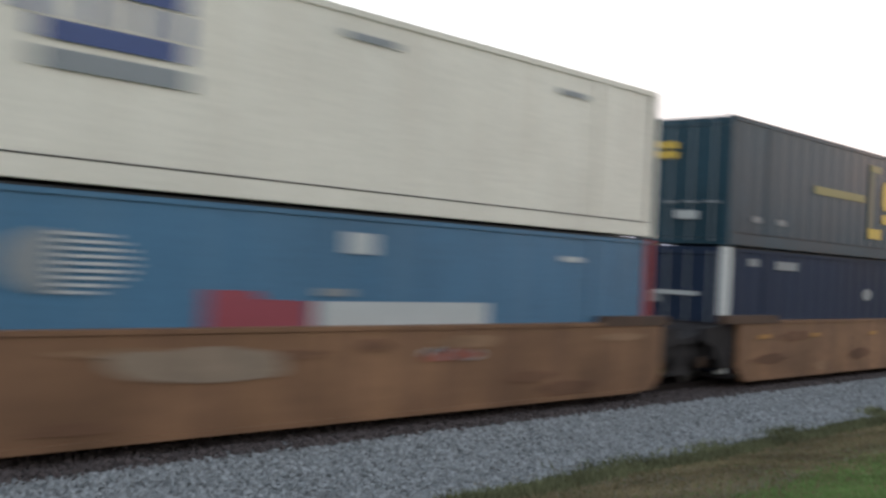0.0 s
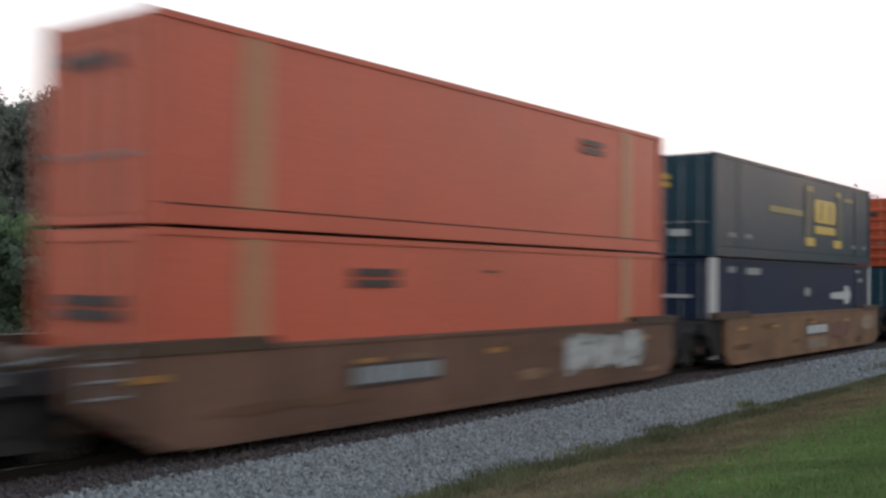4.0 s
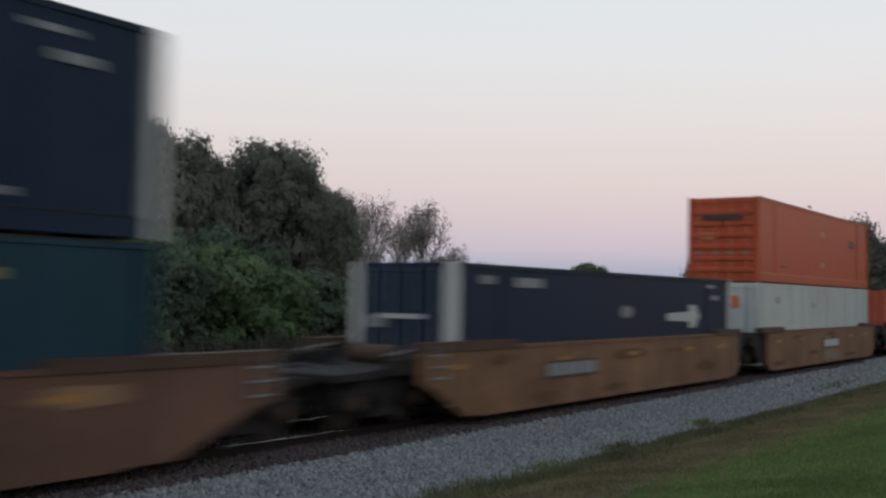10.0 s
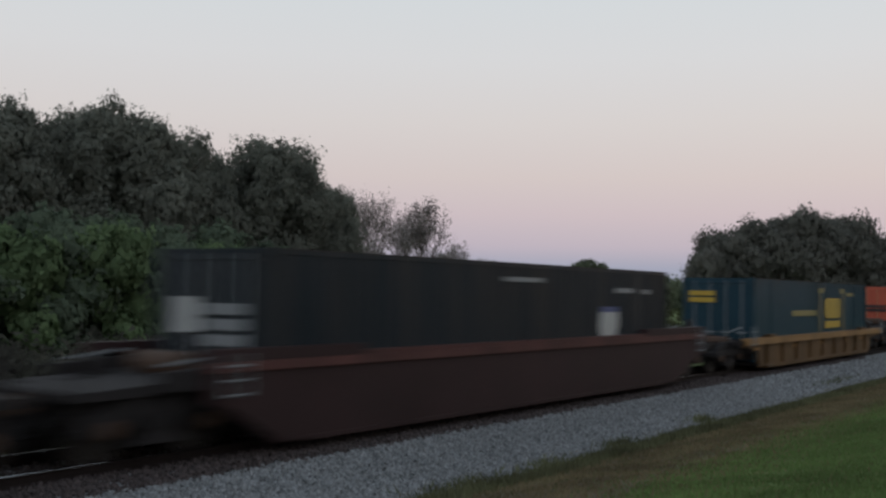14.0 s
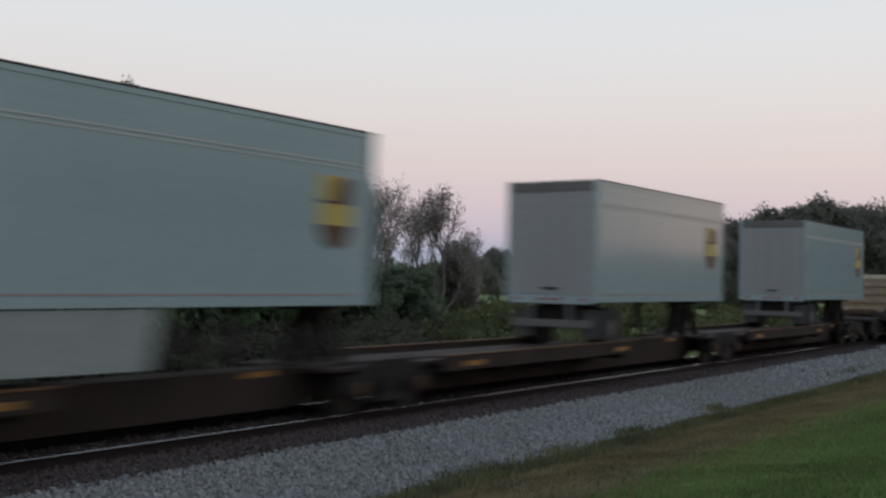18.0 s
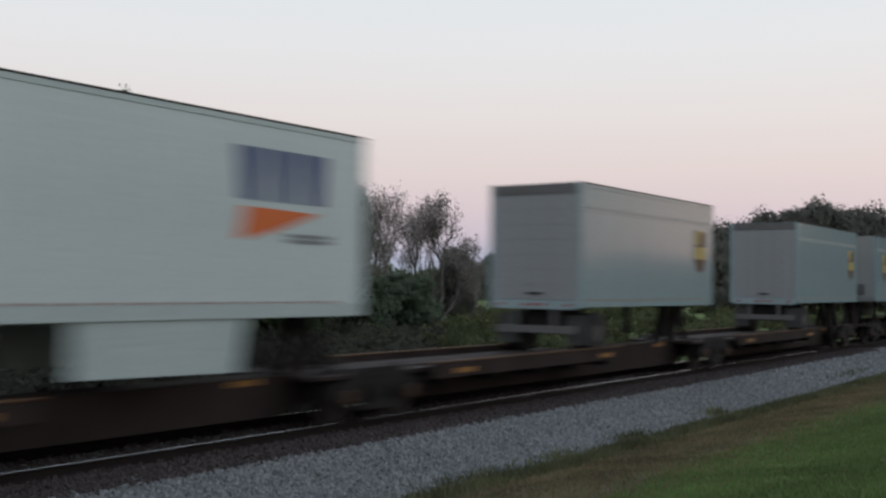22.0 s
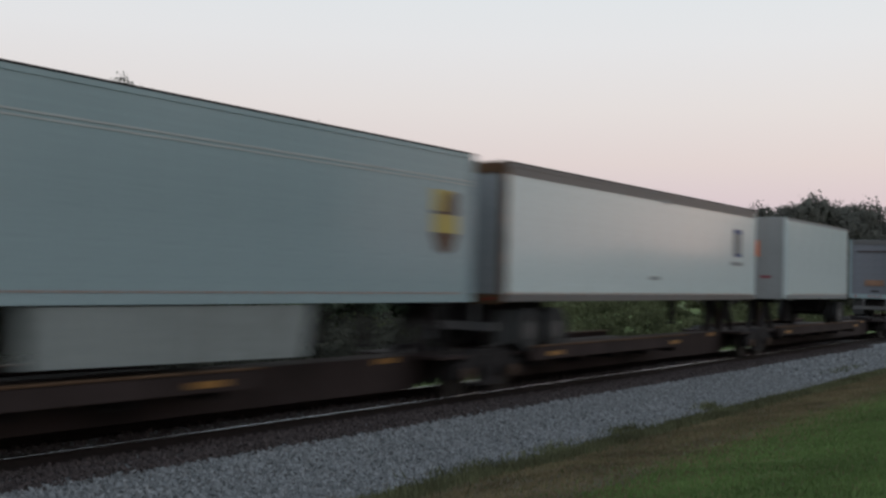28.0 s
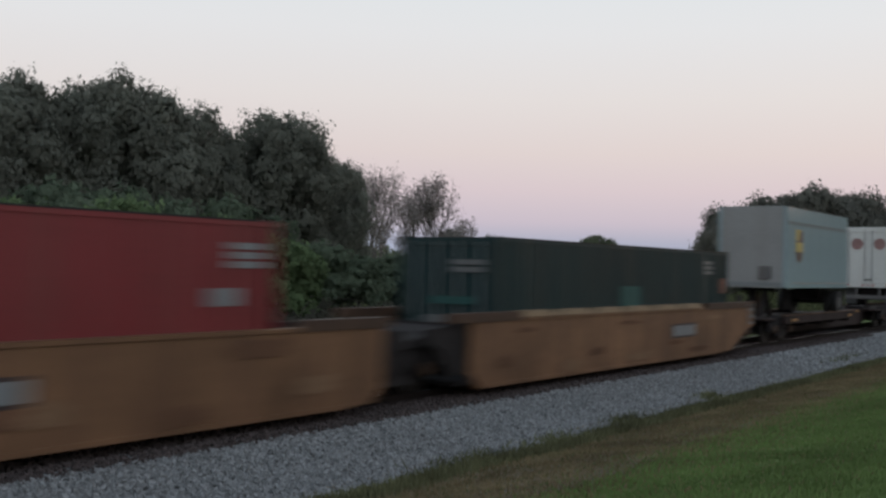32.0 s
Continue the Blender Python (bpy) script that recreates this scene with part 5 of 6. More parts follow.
def ground_mesh():
    ys = [-2500, -400, -60, -6, -3] + [i * 0.5 for i in range(0, 19)] + [9.2, 12, 17, 20, 25, 35, 60, 120, 300, 900, 2500]
    xs = [-2500, -300, -60, -20] + [i * 1.5 for i in range(-6, 60)] + [100, 130, 200, 400, 900, 2500]
    bm = bmesh.new()
    grid = []
    for y in ys:
        row = []
        for x in xs:
            z = height(x, y)
            if -6 < y < 9.1 and -20 < x < 90:
                z += 0.05 * noise.noise((x * 0.35, y * 0.35, 0)) + 0.02 * noise.noise((x * 1.3, y * 1.3, 3))
            row.append(bm.verts.new((x, y, z)))
        grid.append(row)
    for a, b in zip(grid, grid[1:]):
        for i in range(len(xs) - 1):
            bm.faces.new((a[i], a[i + 1], b[i + 1], b[i]))
    for f in bm.faces:
        f.smooth = True
    return bm


def structure(name, bm, material, label, kind="structure", category="ground"):
    me = bpy.data.meshes.new(name)
    bm.to_mesh(me)
    bm.free()
    me.materials.append(M[material])
    return tagged(new(name, me), label, category, "", kind)


structure("ground", ground_mesh(), "soil", "mown green lawn sloping to the ballast, field beyond")


def verge_mesh():
    """Ragged strip of dry ground between lawn and ballast."""
    bm = bmesh.new()
    rows = []
    for i in range(260):
        x = 2 + i * 0.3
        near = 5.6 + 0.8 * noise.noise((x * 0.22, 3.0, 0)) + 0.22 * noise.noise((x * 0.9, 5.0, 0))
        ys = [near + (9.05 - near) * k / 7 for k in range(8)]
        rows.append([bm.verts.new((x, y, height(x, y) + 0.05 * noise.noise((x * 0.35, y * 0.35, 0)) + 0.02 * noise.noise((x * 1.3, y * 1.3, 3)) + (0.022 if 0 < k else -0.02))) for k, y in enumerate(ys)])
    for a, b in zip(rows, rows[1:]):
        for k in range(7):
            bm.faces.new((a[k], b[k], b[k + 1], a[k + 1])).smooth = True
    return bm


structure("verge", verge_mesh(), "verge", "dry brown verge between the lawn and the ballast")


def berm_z(y):
    """Top of the ballast across the line, track centre at TRACK_Y."""
    d = abs(y - TRACK_Y)
    return -0.185 if d < 1.75 else -0.185 - (d - 1.75) * 0.205


def ballast_mesh():
    ys = [TRACK_Y + d for d in (-4.15, -3.9, -3.4, -2.9, -2.4, -2.1, -1.75, -1.3, -0.7, 0, 0.7, 1.3, 1.75, 2.4, 3.2, 4.0)]
    xs = [-400, -100, -40] + [-10 + i * 0.8 for i in range(100)] + [90, 120, 200, 400]
    bm = bmesh.new()
    grid = [[bm.verts.new((x, y, berm_z(y) + 0.035 * noise.noise((x * 0.8, y * 1.1, 7)) - 0.01)) for x in xs] for y in ys]
    for a, b in zip(grid, grid[1:]):
        for i in range(len(xs) - 1):
            bm.faces.new((a[i], a[i + 1], b[i + 1], b[i]))
    return bm


structure("ballast_bed", ballast_mesh(), "stone", "grey crushed-stone ballast shoulder", category="ballast")


def scatter_mesh(name, verts, faces, material, label, category, smooth=False):
    me = bpy.data.meshes.new(name)
    me.from_pydata(verts.tolist(), [], faces.tolist())
    me.materials.append(M[material])
    return tagged(new(name, me), label, category, "", "stuff")


def stones(n, x0, x1, y0, y1, material, label, rng, size=(0.026, 0.060)):
    x = rng.uniform(x0, x1, n)
    y = rng.uniform(y0, y1, n)
    z = np.array([berm_z(v) for v in y]) + rng.uniform(-0.005, 0.025, n)
    octa = np.array([(1, 0, 0), (-1, 0, 0), (0, 1, 0), (0, -1, 0), (0, 0, 1), (0, 0, -1)], float)
    tri = np.array([(0, 2, 4), (2, 1, 4), (1, 3, 4), (3, 0, 4), (2, 0, 5), (1, 2, 5), (3, 1, 5), (0, 3, 5)])
    s = rng.uniform(*size, n)[:, None, None] * rng.uniform(0.6, 1.3, (n, 1, 3))
    p = octa[None] * s + rng.normal(0, 0.008, (n, 6, 3))
    a = rng.uniform(0, math.pi, n)
    b = rng.uniform(-0.9, 0.9, n)
    ca, sa, cb, sb = np.cos(a)[:, None], np.sin(a)[:, None], np.cos(b)[:, None], np.sin(b)[:, None]
    px, pz = p[..., 0] * cb + p[..., 2] * sb, -p[..., 0] * sb + p[..., 2] * cb
    q = np.stack([px * ca - p[..., 1] * sa, px * sa + p[..., 1] * ca, pz], -1)
    q += np.stack([x, y, z], -1)[:, None]
    f = tri[None] + (np.arange(n) * 6)[:, None, None]
    return scatter_mesh("ballast_stones", q.reshape(-1, 3), f.reshape(-1, 3), material, label, "ballast")


RNG = np.random.default_rng(5)
stones(64000, 4, 34, 8.75, 11.2, "loose_stone", "loose grey crushed stones on the ballast shoulder", RNG, (0.021, 0.046))
stones(12000, 34, 66, 8.9, 11.2, "loose_stone", "loose grey crushed stones on the far ballast shoulder", RNG, (0.045, 0.085))
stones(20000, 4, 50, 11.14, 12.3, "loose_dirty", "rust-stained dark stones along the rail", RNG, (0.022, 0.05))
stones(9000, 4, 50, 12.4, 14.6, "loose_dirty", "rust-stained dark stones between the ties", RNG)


def rail_part(y, name):
    prof = [(-0.07, -0.172), (0.07, -0.172), (0.07, -0.16), (0.012, -0.135), (0.012, -0.045), (0.037, -0.035), (0.037, -0.009), (0.02, -0.007), (-0.02, -0.007), (-0.037, -0.009), (-0.037, -0.035), (-0.012, -0.045), (-0.012, -0.135), (-0.07, -0.16)]
    bm = bmesh.new()
    a = [bm.verts.new((-350, y + d, z)) for d, z in prof]
    b = [bm.verts.new((450, y + d, z)) for d, z in prof]
    bm.faces.new(a), bm.faces.new(b[::-1])
    for i in range(len(a)):
        k = (i + 1) % len(a)
        bm.faces.new((a[i], a[k], b[k], b[i]))
    bmesh.ops.recalc_face_normals(bm, faces=bm.faces[:])
    r = structure(name, bm, "rail_side", "rusty steel running rail with a polished head", category="rail")
    bm = bmesh.new()
    pts = [(-0.0374, -0.008), (-0.0355, -0.0035), (-0.0305, -0.001), (-0.018, -0.0003), (0.0, 0.0), (0.018, -0.0003), (0.0305, -0.001), (0.0355, -0.0035), (0.0374, -0.008)]
    rows = [[bm.verts.new((x, y + d * 1.06, z + 0.001)) for d, z in pts] for x in (-350, 450)]
    for i in range(8):
        bm.faces.new((rows[0][i], rows[0][i + 1], rows[1][i + 1], rows[1][i])).smooth = True
    bmesh.ops.recalc_face_normals(bm, faces=bm.faces[:])
    part("rail_head", bm, "rail", r, "polished running surface")
    return r


rail_part(TRACK_Y - 0.755, "rail_near")
rail_part(TRACK_Y + 0.755, "rail_far")
track_ties = tagged(new("track_ties"), "dark creosoted timber ties half buried in ballast", "ties", "", "structure")
for i in range(120):
    share("tie", "tie", lambda: box(-0.115, 0.115, -1.3, 1.3, -0.34, -0.176, 0.012), "tie", track_ties, (-4 + i * 0.54, TRACK_Y, 0))


def turf(x, y):
    """Height of the uneven turf and verge; the ballast toe beyond."""
    if y > 8.98:
        return berm_z(y)
    return height(x, y) + 0.05 * noise.noise((x * 0.35, y * 0.35, 0)) + 0.02 * noise.noise((x * 1.3, y * 1.3, 3)) + 0.012


def blades(n, x0, x1, yfun, hgt, material, label, rng, lean=0.5, wide=0.012, name="grass", zfun=turf):
    x = rng.uniform(x0, x1, n)
    y = yfun(rng, n)
    keep = np.array([noise.noise((a * 0.7, b * 0.9, 11)) > -0.75 for a, b in zip(x, y)])
    x, y = x[keep], y[keep]
    n = len(x)
    z = np.array([zfun(a, b) for a, b in zip(x, y)]) - 0.01
    h = hgt * rng.uniform(0.45, 1.15, n)
    a = rng.uniform(0, 2 * math.pi, n)
    w = wide * rng.uniform(0.6, 1.4, n)
    base = np.stack([x, y, z], -1)
    side = np.stack([np.cos(a) * w, np.sin(a) * w, np.zeros(n)], -1)
    tip = base + np.stack([-np.sin(a) * h * lean * rng.uniform(-1, 1, n), np.cos(a) * h * lean * rng.uniform(-1, 1, n), h], -1)
    v = np.stack([base - side, base + side, tip], 1).reshape(-1, 3)
    f = np.arange(3 * n).reshape(-1, 3)
    return scatter_mesh(name, v, f, material, label, "grass")


blades(230000, 6, 45, lambda r, n: 5.9 + r.normal(0, 0.62, n) - r.random(n) ** 0.9 * 4.6, 0.055, "grass", "short mown green grass", RNG, wide=0.014)
blades(60000, 45, 75, lambda r, n: r.uniform(1.5, 6.4, n), 0.07, "grass", "short mown green grass", RNG, wide=0.03)
blades(120000, 6, 60, lambda r, n: np.clip(r.normal(7.3, 1.0, n), 4.6, 9.4), 0.07, "straw", "dry brown grass at the ballast edge", RNG, wide=0.013, name="dry_grass")
blades(26000, 6, 50, lambda r, n: 6.6 - r.random(n) ** 1.3 * 4.0, 0.05, "straw", "dry blades scattered through the lawn", RNG, wide=0.013, name="dry_grass")
blades(46000, 6, 60, lambda r, n: np.clip(r.normal(7.6, 0.8, n), 5.6, 9.0), 0.06, "grass_dull", "thin dull green blades on the verge", RNG, wide=0.013, name="verge_grass")
blades(34000, 6, 60, lambda r, n: np.clip(r.normal(8.6, 0.2, n), 8.0, 9.25), 0.17, "fringe", "green weeds along the ballast toe", RNG, wide=0.016, name="weeds")

def tufts(places, rng):
    """Low dark weeds growing out of the ballast."""
    xs, ys = [], []
    for x, y, w in places:
        xs.append(rng.normal(x, w, 260))
        ys.append(rng.normal(y, 0.12, 260))
    x, y = np.concatenate(xs), np.concatenate(ys)
    z = np.array([berm_z(v) for v in y])
    n = len(x)
    a, h = rng.uniform(0, 6.28, n), rng.uniform(0.05, 0.2, n)
    base = np.stack([x, y, z], -1)
    side = np.stack([np.cos(a) * 0.02, np.sin(a) * 0.02, np.zeros(n)], -1)
    tip = base + np.stack([np.sin(a) * h * 0.6, np.cos(a) * h * 0.6, h], -1)
    scatter_mesh("ballast_weeds", np.stack([base - side, base + side, tip], 1).reshape(-1, 3), np.arange(3 * n).reshape(-1, 3), "fringe", "low green weeds growing through the ballast", "weeds")


tufts([(38.5, 9.75, 1.5), (24.6, 9.35, 0.35), (13.9, 9.2, 0.6), (16.5, 9.15, 0.5), (19.6, 9.2, 0.4)], RNG)

# ---- trees ----
def az(a, r):
    """A place at the bearing a (degrees from +y towards +x) and the distance r."""
    return r * math.sin(radians(a)), r * math.cos(radians(a))


def leaf_cloud(rng, lobes, per_area, size, ragged=0.35):
    """Leaf sprays on and in ragged lobes (cx, cy, cz, rx, ry, rz)."""
    out, outward, big = [], [], []
    for cx, cy, cz, rx, ry, rz in lobes:
        area = 4 * math.pi * ((rx * ry) ** 1.6 / 3 + (rx * rz) ** 1.6 / 3 + (ry * rz) ** 1.6 / 3) ** (1 / 1.6)
        n = int(area * per_area)
        d = rng.normal(size=(n, 3))
        d /= np.linalg.norm(d, axis=1)[:, None]
        k = np.array([1 + ragged * (noise.noise((q[0] * 2.1 + cx, q[1] * 2.1 + cy, q[2] * 2.1 + cz)) + 0.6 * noise.noise((q[0] * 5 + cx, q[1] * 5, q[2] * 5 + cz))) for q in d])
        rad = k * (1 - 0.3 * rng.random(n) ** 2.2)
        outward.append(d)
        inner = rng.random(n) < 0.22
        sprig = ~inner & (rng.random(n) < 0.16)
        rad[inner] *= 0.8
        rad[sprig] *= rng.uniform(1.02, 1.13, sprig.sum())
        big.append(np.where(inner, 2.1, np.where(sprig, 0.6, 1.0)))
        out.append(np.array([cx, cy, cz]) + d * rad[:, None] * np.array([rx, ry, rz]))
    c, d = np.concatenate(out), np.concatenate(outward)
    n = len(c)
    s = size * rng.uniform(0.5, 1.35, n) * np.concatenate(big)
    # sprays lie roughly along the surface of their lobe
    d = d + rng.normal(size=(n, 3)) * 0.36
    d /= np.linalg.norm(d, axis=1)[:, None]
    u = np.cross(d, rng.normal(size=(n, 3)))
    u /= np.linalg.norm(u, axis=1)[:, None]
    v = np.cross(d, u)
    u, v = u * s[:, None], v * (s * 0.8)[:, None]
    verts = np.stack([c - u - v * 0.6, c + u - v * 0.4, c + v], 1).reshape(-1, 3)
    return verts, np.arange(3 * n).reshape(-1, 3)


def limb(bm, a, b, r0, r1, seg=7):
    a, b = Vector(a), Vector(b)
    d = b - a
    bmesh.ops.create_cone(bm, cap_ends=True, segments=seg, radius1=r0, radius2=r1, depth=d.length, matrix=Matrix.Translation((a + b) / 2) @ d.to_track_quat("Z", "Y").to_matrix().to_4x4())


CROWNS = {}


def tree_model(key, seed, H, R, leaf, per_area, size, lobes_n=15, trunk_r=0.3, ragged=0.4, low=0.25):
    """Trunk and crown meshes of one kind of tree, height H and crown radius R."""
    rng = np.random.default_rng(seed)
    rnd = random.Random(seed)
    bm = bmesh.new()
    fork = H * 0.3
    limb(bm, (0, 0, -0.3), (0.1, 0, fork), trunk_r * 1.25, trunk_r * 0.85, 10)
    lobes = []
    for i in range(lobes_n):
        a = i * 2.4 + rnd.uniform(-0.4, 0.4)
        t = (i + 0.5) / lobes_n
        zz = H * (low + (0.86 - low) * t)
        rr = R * math.sqrt(max(0.05, 1 - ((t - 0.35) / 0.75) ** 2)) * rnd.uniform(0.45, 0.8)
        p = (rr * math.cos(a), rr * math.sin(a), zz)
        q = R * rnd.uniform(0.3, 0.46)
        lobes.append((*p, q, q, min(q * 0.8, (H - zz) * 1.0)))
        mid = (p[0] * 0.45, p[1] * 0.45, fork + (zz - fork) * 0.6)
        limb(bm, (0.1, 0, fork - 0.2), mid, trunk_r * 0.5, trunk_r * 0.28)
        limb(bm, mid, p, trunk_r * 0.28, trunk_r * 0.08, 5)
        for k in range(3):
            e = (p[0] + rnd.uniform(-1, 1) * q, p[1] + rnd.uniform(-1, 1) * q, p[2] + rnd.uniform(-0.3, 1) * q)
            limb(bm, p if k % 2 else mid, e, trunk_r * 0.10, trunk_r * 0.025, 4)
    trunk = bpy.data.meshes.new("trunk")
    bm.to_mesh(trunk)
    bm.free()
    trunk.materials.append(M["bark"])
    v, f = leaf_cloud(rng, lobes, per_area, size, ragged)
    crown = bpy.data.meshes.new("crown")
    crown.from_pydata(v.tolist(), [], f.tolist())
    crown.materials.append(M[leaf])
    CROWNS[key] = (trunk, crown, H, R)


def sparse_model(key, seed, H, R, lean, leaf_n=10):
    """A spreading half-bare tree: limbs fork five times into fine twigs with a few leaves."""
    rng = random.Random(seed)
    verts, faces, tips = [], [], []

    def bough(a, b, r0, r1, seg):
        d = (b - a).normalized()
        u = d.orthogonal().normalized()
        w = d.cross(u)
        k = len(verts)
        for p, r in ((a, r0), (b, r1)):
            for i in range(seg):
                t = 2 * math.pi * i / seg
                verts.append(p + (u * math.cos(t) + w * math.sin(t)) * r)
        for i in range(seg):
            j = (i + 1) % seg
            faces.append((k + i, k + j, k + seg + j, k + seg + i))

    def grow(p, d, length, r, level):
        bend = Vector((rng.uniform(-1, 1), rng.uniform(-1, 1), rng.uniform(-0.5, 0.6))) * 0.22
        mid = p + d * length * 0.5
        end = mid + (d + bend).normalized() * length * 0.5
        seg = 6 if level < 2 else 4 if level < 4 else 3
        bough(p, mid, r, r * 0.86, seg)
        bough(mid, end, r * 0.86, r * 0.7, seg)
        if level == 6:
            tips.append(end)
            return
        for k in range(3 if level in (1, 3, 4) else 2):
            side = Vector((rng.uniform(-1, 1), rng.uniform(-1, 1), rng.uniform(-0.45, 0.75)))
            nd = (d * 0.75 + side * 0.75 + Vector((0, 0, 0.14 if level < 4 else 0.05))).normalized()
            grow(end, nd, length * rng.uniform(0.66, 0.86), r * rng.uniform(0.52, 0.66), level + 1)

    for k, (dx, share_h) in enumerate(((lean, 0.30), (lean - 0.75, 0.25), (lean + 0.7, 0.23))):
        grow(Vector((0.25 * k - 0.2, 0, -0.3)), Vector((dx, rng.uniform(-0.3, 0.3), 1)).normalized(), H * share_h, 0.24 - 0.04 * k, 0)
    v = np.array(verts)
    k = np.array([R / np.abs(v[:, 0]).max(), R / np.abs(v[:, 1]).max(), H / v[:, 2].max()])
    trunk = bpy.data.meshes.new("trunk")
    trunk.from_pydata((v * k).tolist(), [], faces)
    trunk.materials.append(M["bark_pale"])
    nrng = np.random.default_rng(seed)
    c = np.repeat(np.array(tips), leaf_n, 0)
    c = (c + nrng.normal(0, 0.3, c.shape)) * k
    e = nrng.normal(0, 0.055, (len(c), 3, 3))
    crown = bpy.data.meshes.new("crown")
    crown.from_pydata((c[:, None] + e).reshape(-1, 3).tolist(), [], np.arange(3 * len(c)).reshape(-1, 3).tolist())
    crown.materials.append(M["leaf_dry"])
    CROWNS[key] = (trunk, crown, H, R)


def tree(key, a, r, top, width=None, label="", category="tree", rz=0, name="tree", group="trees behind the railway"):
    """A tree on the bearing a whose top rises to the height top above the rails."""
    trunk, crown, H, R = CROWNS[key]
    x, y = az(a, r)
    t = thing(name, label, category, group, (x, y, -0.62))
    k = (top + 0.62) / (H * 0.985)
    w = (width / 2 / R) if width else k
    for nm, me in (("trunk", trunk), ("crown", crown)):
        o = new(nm, me)
        o.parent = t
        o.scale = (w, w, k)
        o.rotation_euler = (0, 0, radians(rz))
    return t


tree_model("oak_a", 3, 12.5, 5.2, "leaf_oak", 66, 0.12, 36, 0.4, 0.5)
tree_model("oak_b", 8, 11.5, 4.0, "leaf_oak", 66, 0.12, 30, 0.34, 0.55)
tree_model("bush", 14, 4.8, 2.4, "leaf_bush", 110, 0.125, 14, 0.10, 0.65, low=0.12)
tree_model("bush_light", 17, 4.8, 2.4, "leaf_bush_light", 110, 0.125, 14, 0.10, 0.75, low=0.12)
tree_model("oak_c", 47, 11.5, 4.0, "leaf_oak", 64, 0.11, 30, 0.34, 0.55)
tree_model("field_tree", 38, 13.0, 6.0, "leaf_field", 10, 0.28, 26, 0.45, 0.6, low=0.15)
tree_model("far_oak", 31, 13.0, 6.0, "leaf_far", 16, 0.23, 34, 0.45, 0.6, low=0.15)

sparse_model("bare", 23, 9.0, 3.6, 0.15)
sparse_model("bare_arched", 35, 9.0, 3.6, 0.75)

OAK = "dark green live oak with a dense ragged crown"
for k, a, r, top, w, rz in [("oak_a", 24.0, 52, 10.4, 9.5, 10), ("oak_a", 28.0, 54, 11.6, 9.0, 130), ("oak_b", 31.3, 56, 11.7, 7.5, 40), ("oak_b", 33.2, 57, 11.9, 5.6, 200),
                            ("oak_a", 37.8, 58, 12.5, 9.0, 75), ("oak_a", 35.6, 60, 11.7, 8.0, 260), ("oak_b", 40.6, 59, 11.2, 5.5, 310), ("oak_b", 42.2, 60, 10.2, 5.2, 15),
                            ("oak_c", 46.2, 62, 11.5, 7.2, 90), ("oak_b", 44.2, 64, 9.2, 6.5, 170), ("oak_a", 47.9, 63, 9.2, 5.8, 220), ("oak_c", 49.2, 66, 8.8, 3.6, 280)]:
    tree(k, a, r, top, w, OAK, rz=rz)
BUSH = "leafy mid-green shrub at the edge of the trees"
for i, (a, r, top, w) in enumerate([(22, 38, 4.6, 6), (25.5, 39, 4.2, 6), (29, 38, 4.0, 5.5), (32.5, 39, 4.5, 5), (35, 40, 4.4, 5), (37.3, 40, 4.7, 4.6), (40, 42, 4.1, 5), (42.8, 44, 4.3, 5), (45.5, 47, 3.7, 5.2), (48.5, 51, 3.4, 6), (51.5, 56, 3.0, 6), (27, 44, 5.4, 6), (34, 46, 5.6, 6), (39, 48, 5.6, 6), (44, 52, 5.4, 6)]):
    tree("bush_light" if i in (3, 5, 7, 8) else "bush", a, r, top, w, BUSH, "shrub", rz=i * 67, name="shrub", group="shrubs behind the railway")
tree("bare", 51.5, 80, 9.8, 7.0, "thin half-bare grey-brown tree beside the oaks", rz=20)
tree("bare_arched", 54.0, 81, 9.4, 7.8, "half-bare grey-brown tree with arched spreading limbs", rz=-35)
tree("bare", 53.2, 86, 8.6, 6.4, "thin half-bare grey-brown tree behind its neighbours", rz=140)
tree("far_oak", 55.3, 88, 5.7, 3.6, "low rounded grey-green tree at the edge of the field", rz=20)
tree("bare", 56.5, 84, 4.6, 3.8, "low half-bare bush at the edge of the field", rz=110)
tree("oak_b", 57.5, 120, 6.4, 4.2, "small round tree standing in the field", rz=60)
def yard_lamp(x, y, z):
    t = thing("yard_lamp", "small lit yard lamp on a thin pole among the oaks", "lamp", "", (x, y, -0.62))
    part("pole", rod((0, 0, 0), (0, 0, z + 0.55), 0.05), "dark_steel", t)
    part("arm", rod((0, 0, z + 0.5), (0, -0.5, z + 0.72), 0.03), "dark_steel", t)
    part("lamp_head", box(-0.14, 0.14, -0.75, -0.4, z + 0.66, z + 0.78, 0.02), "dark_steel", t)
    bm = bmesh.new()
    bmesh.ops.create_uvsphere(bm, u_segments=12, v_segments=8, radius=0.075, matrix=Matrix.Translation((0, -0.58, z + 0.62)))
    part("bulb", bm, "bulb", t, "glowing white bulb")


yard_lamp(30.3, 39.6, 5.22)
FAR = "large dark round-crowned tree across the field"
for i, (a, r, top, w) in enumerate([(69.5, 135, 8.6, 5.5), (70.4, 140, 11.2, 10), (72.2, 142, 12.6, 11), (74.0, 142, 13.8, 12), (76.0, 145, 13.4, 11), (78.2, 146, 11.2, 12), (80.5, 146, 12.0, 12), (83.5, 150, 12.0, 14)]):
    tree("far_oak", a, r, top, w, FAR, rz=i * 53)
for i, (a, r, top) in enumerate([(63.1, 190, 9.0), (64.6, 195, 7.2), (61.2, 190, 6.6), (66.4, 200, 6.6)]):
    tree("field_tree", a, r, top, 9, "round far-off tree at the end of the field", rz=i * 80)


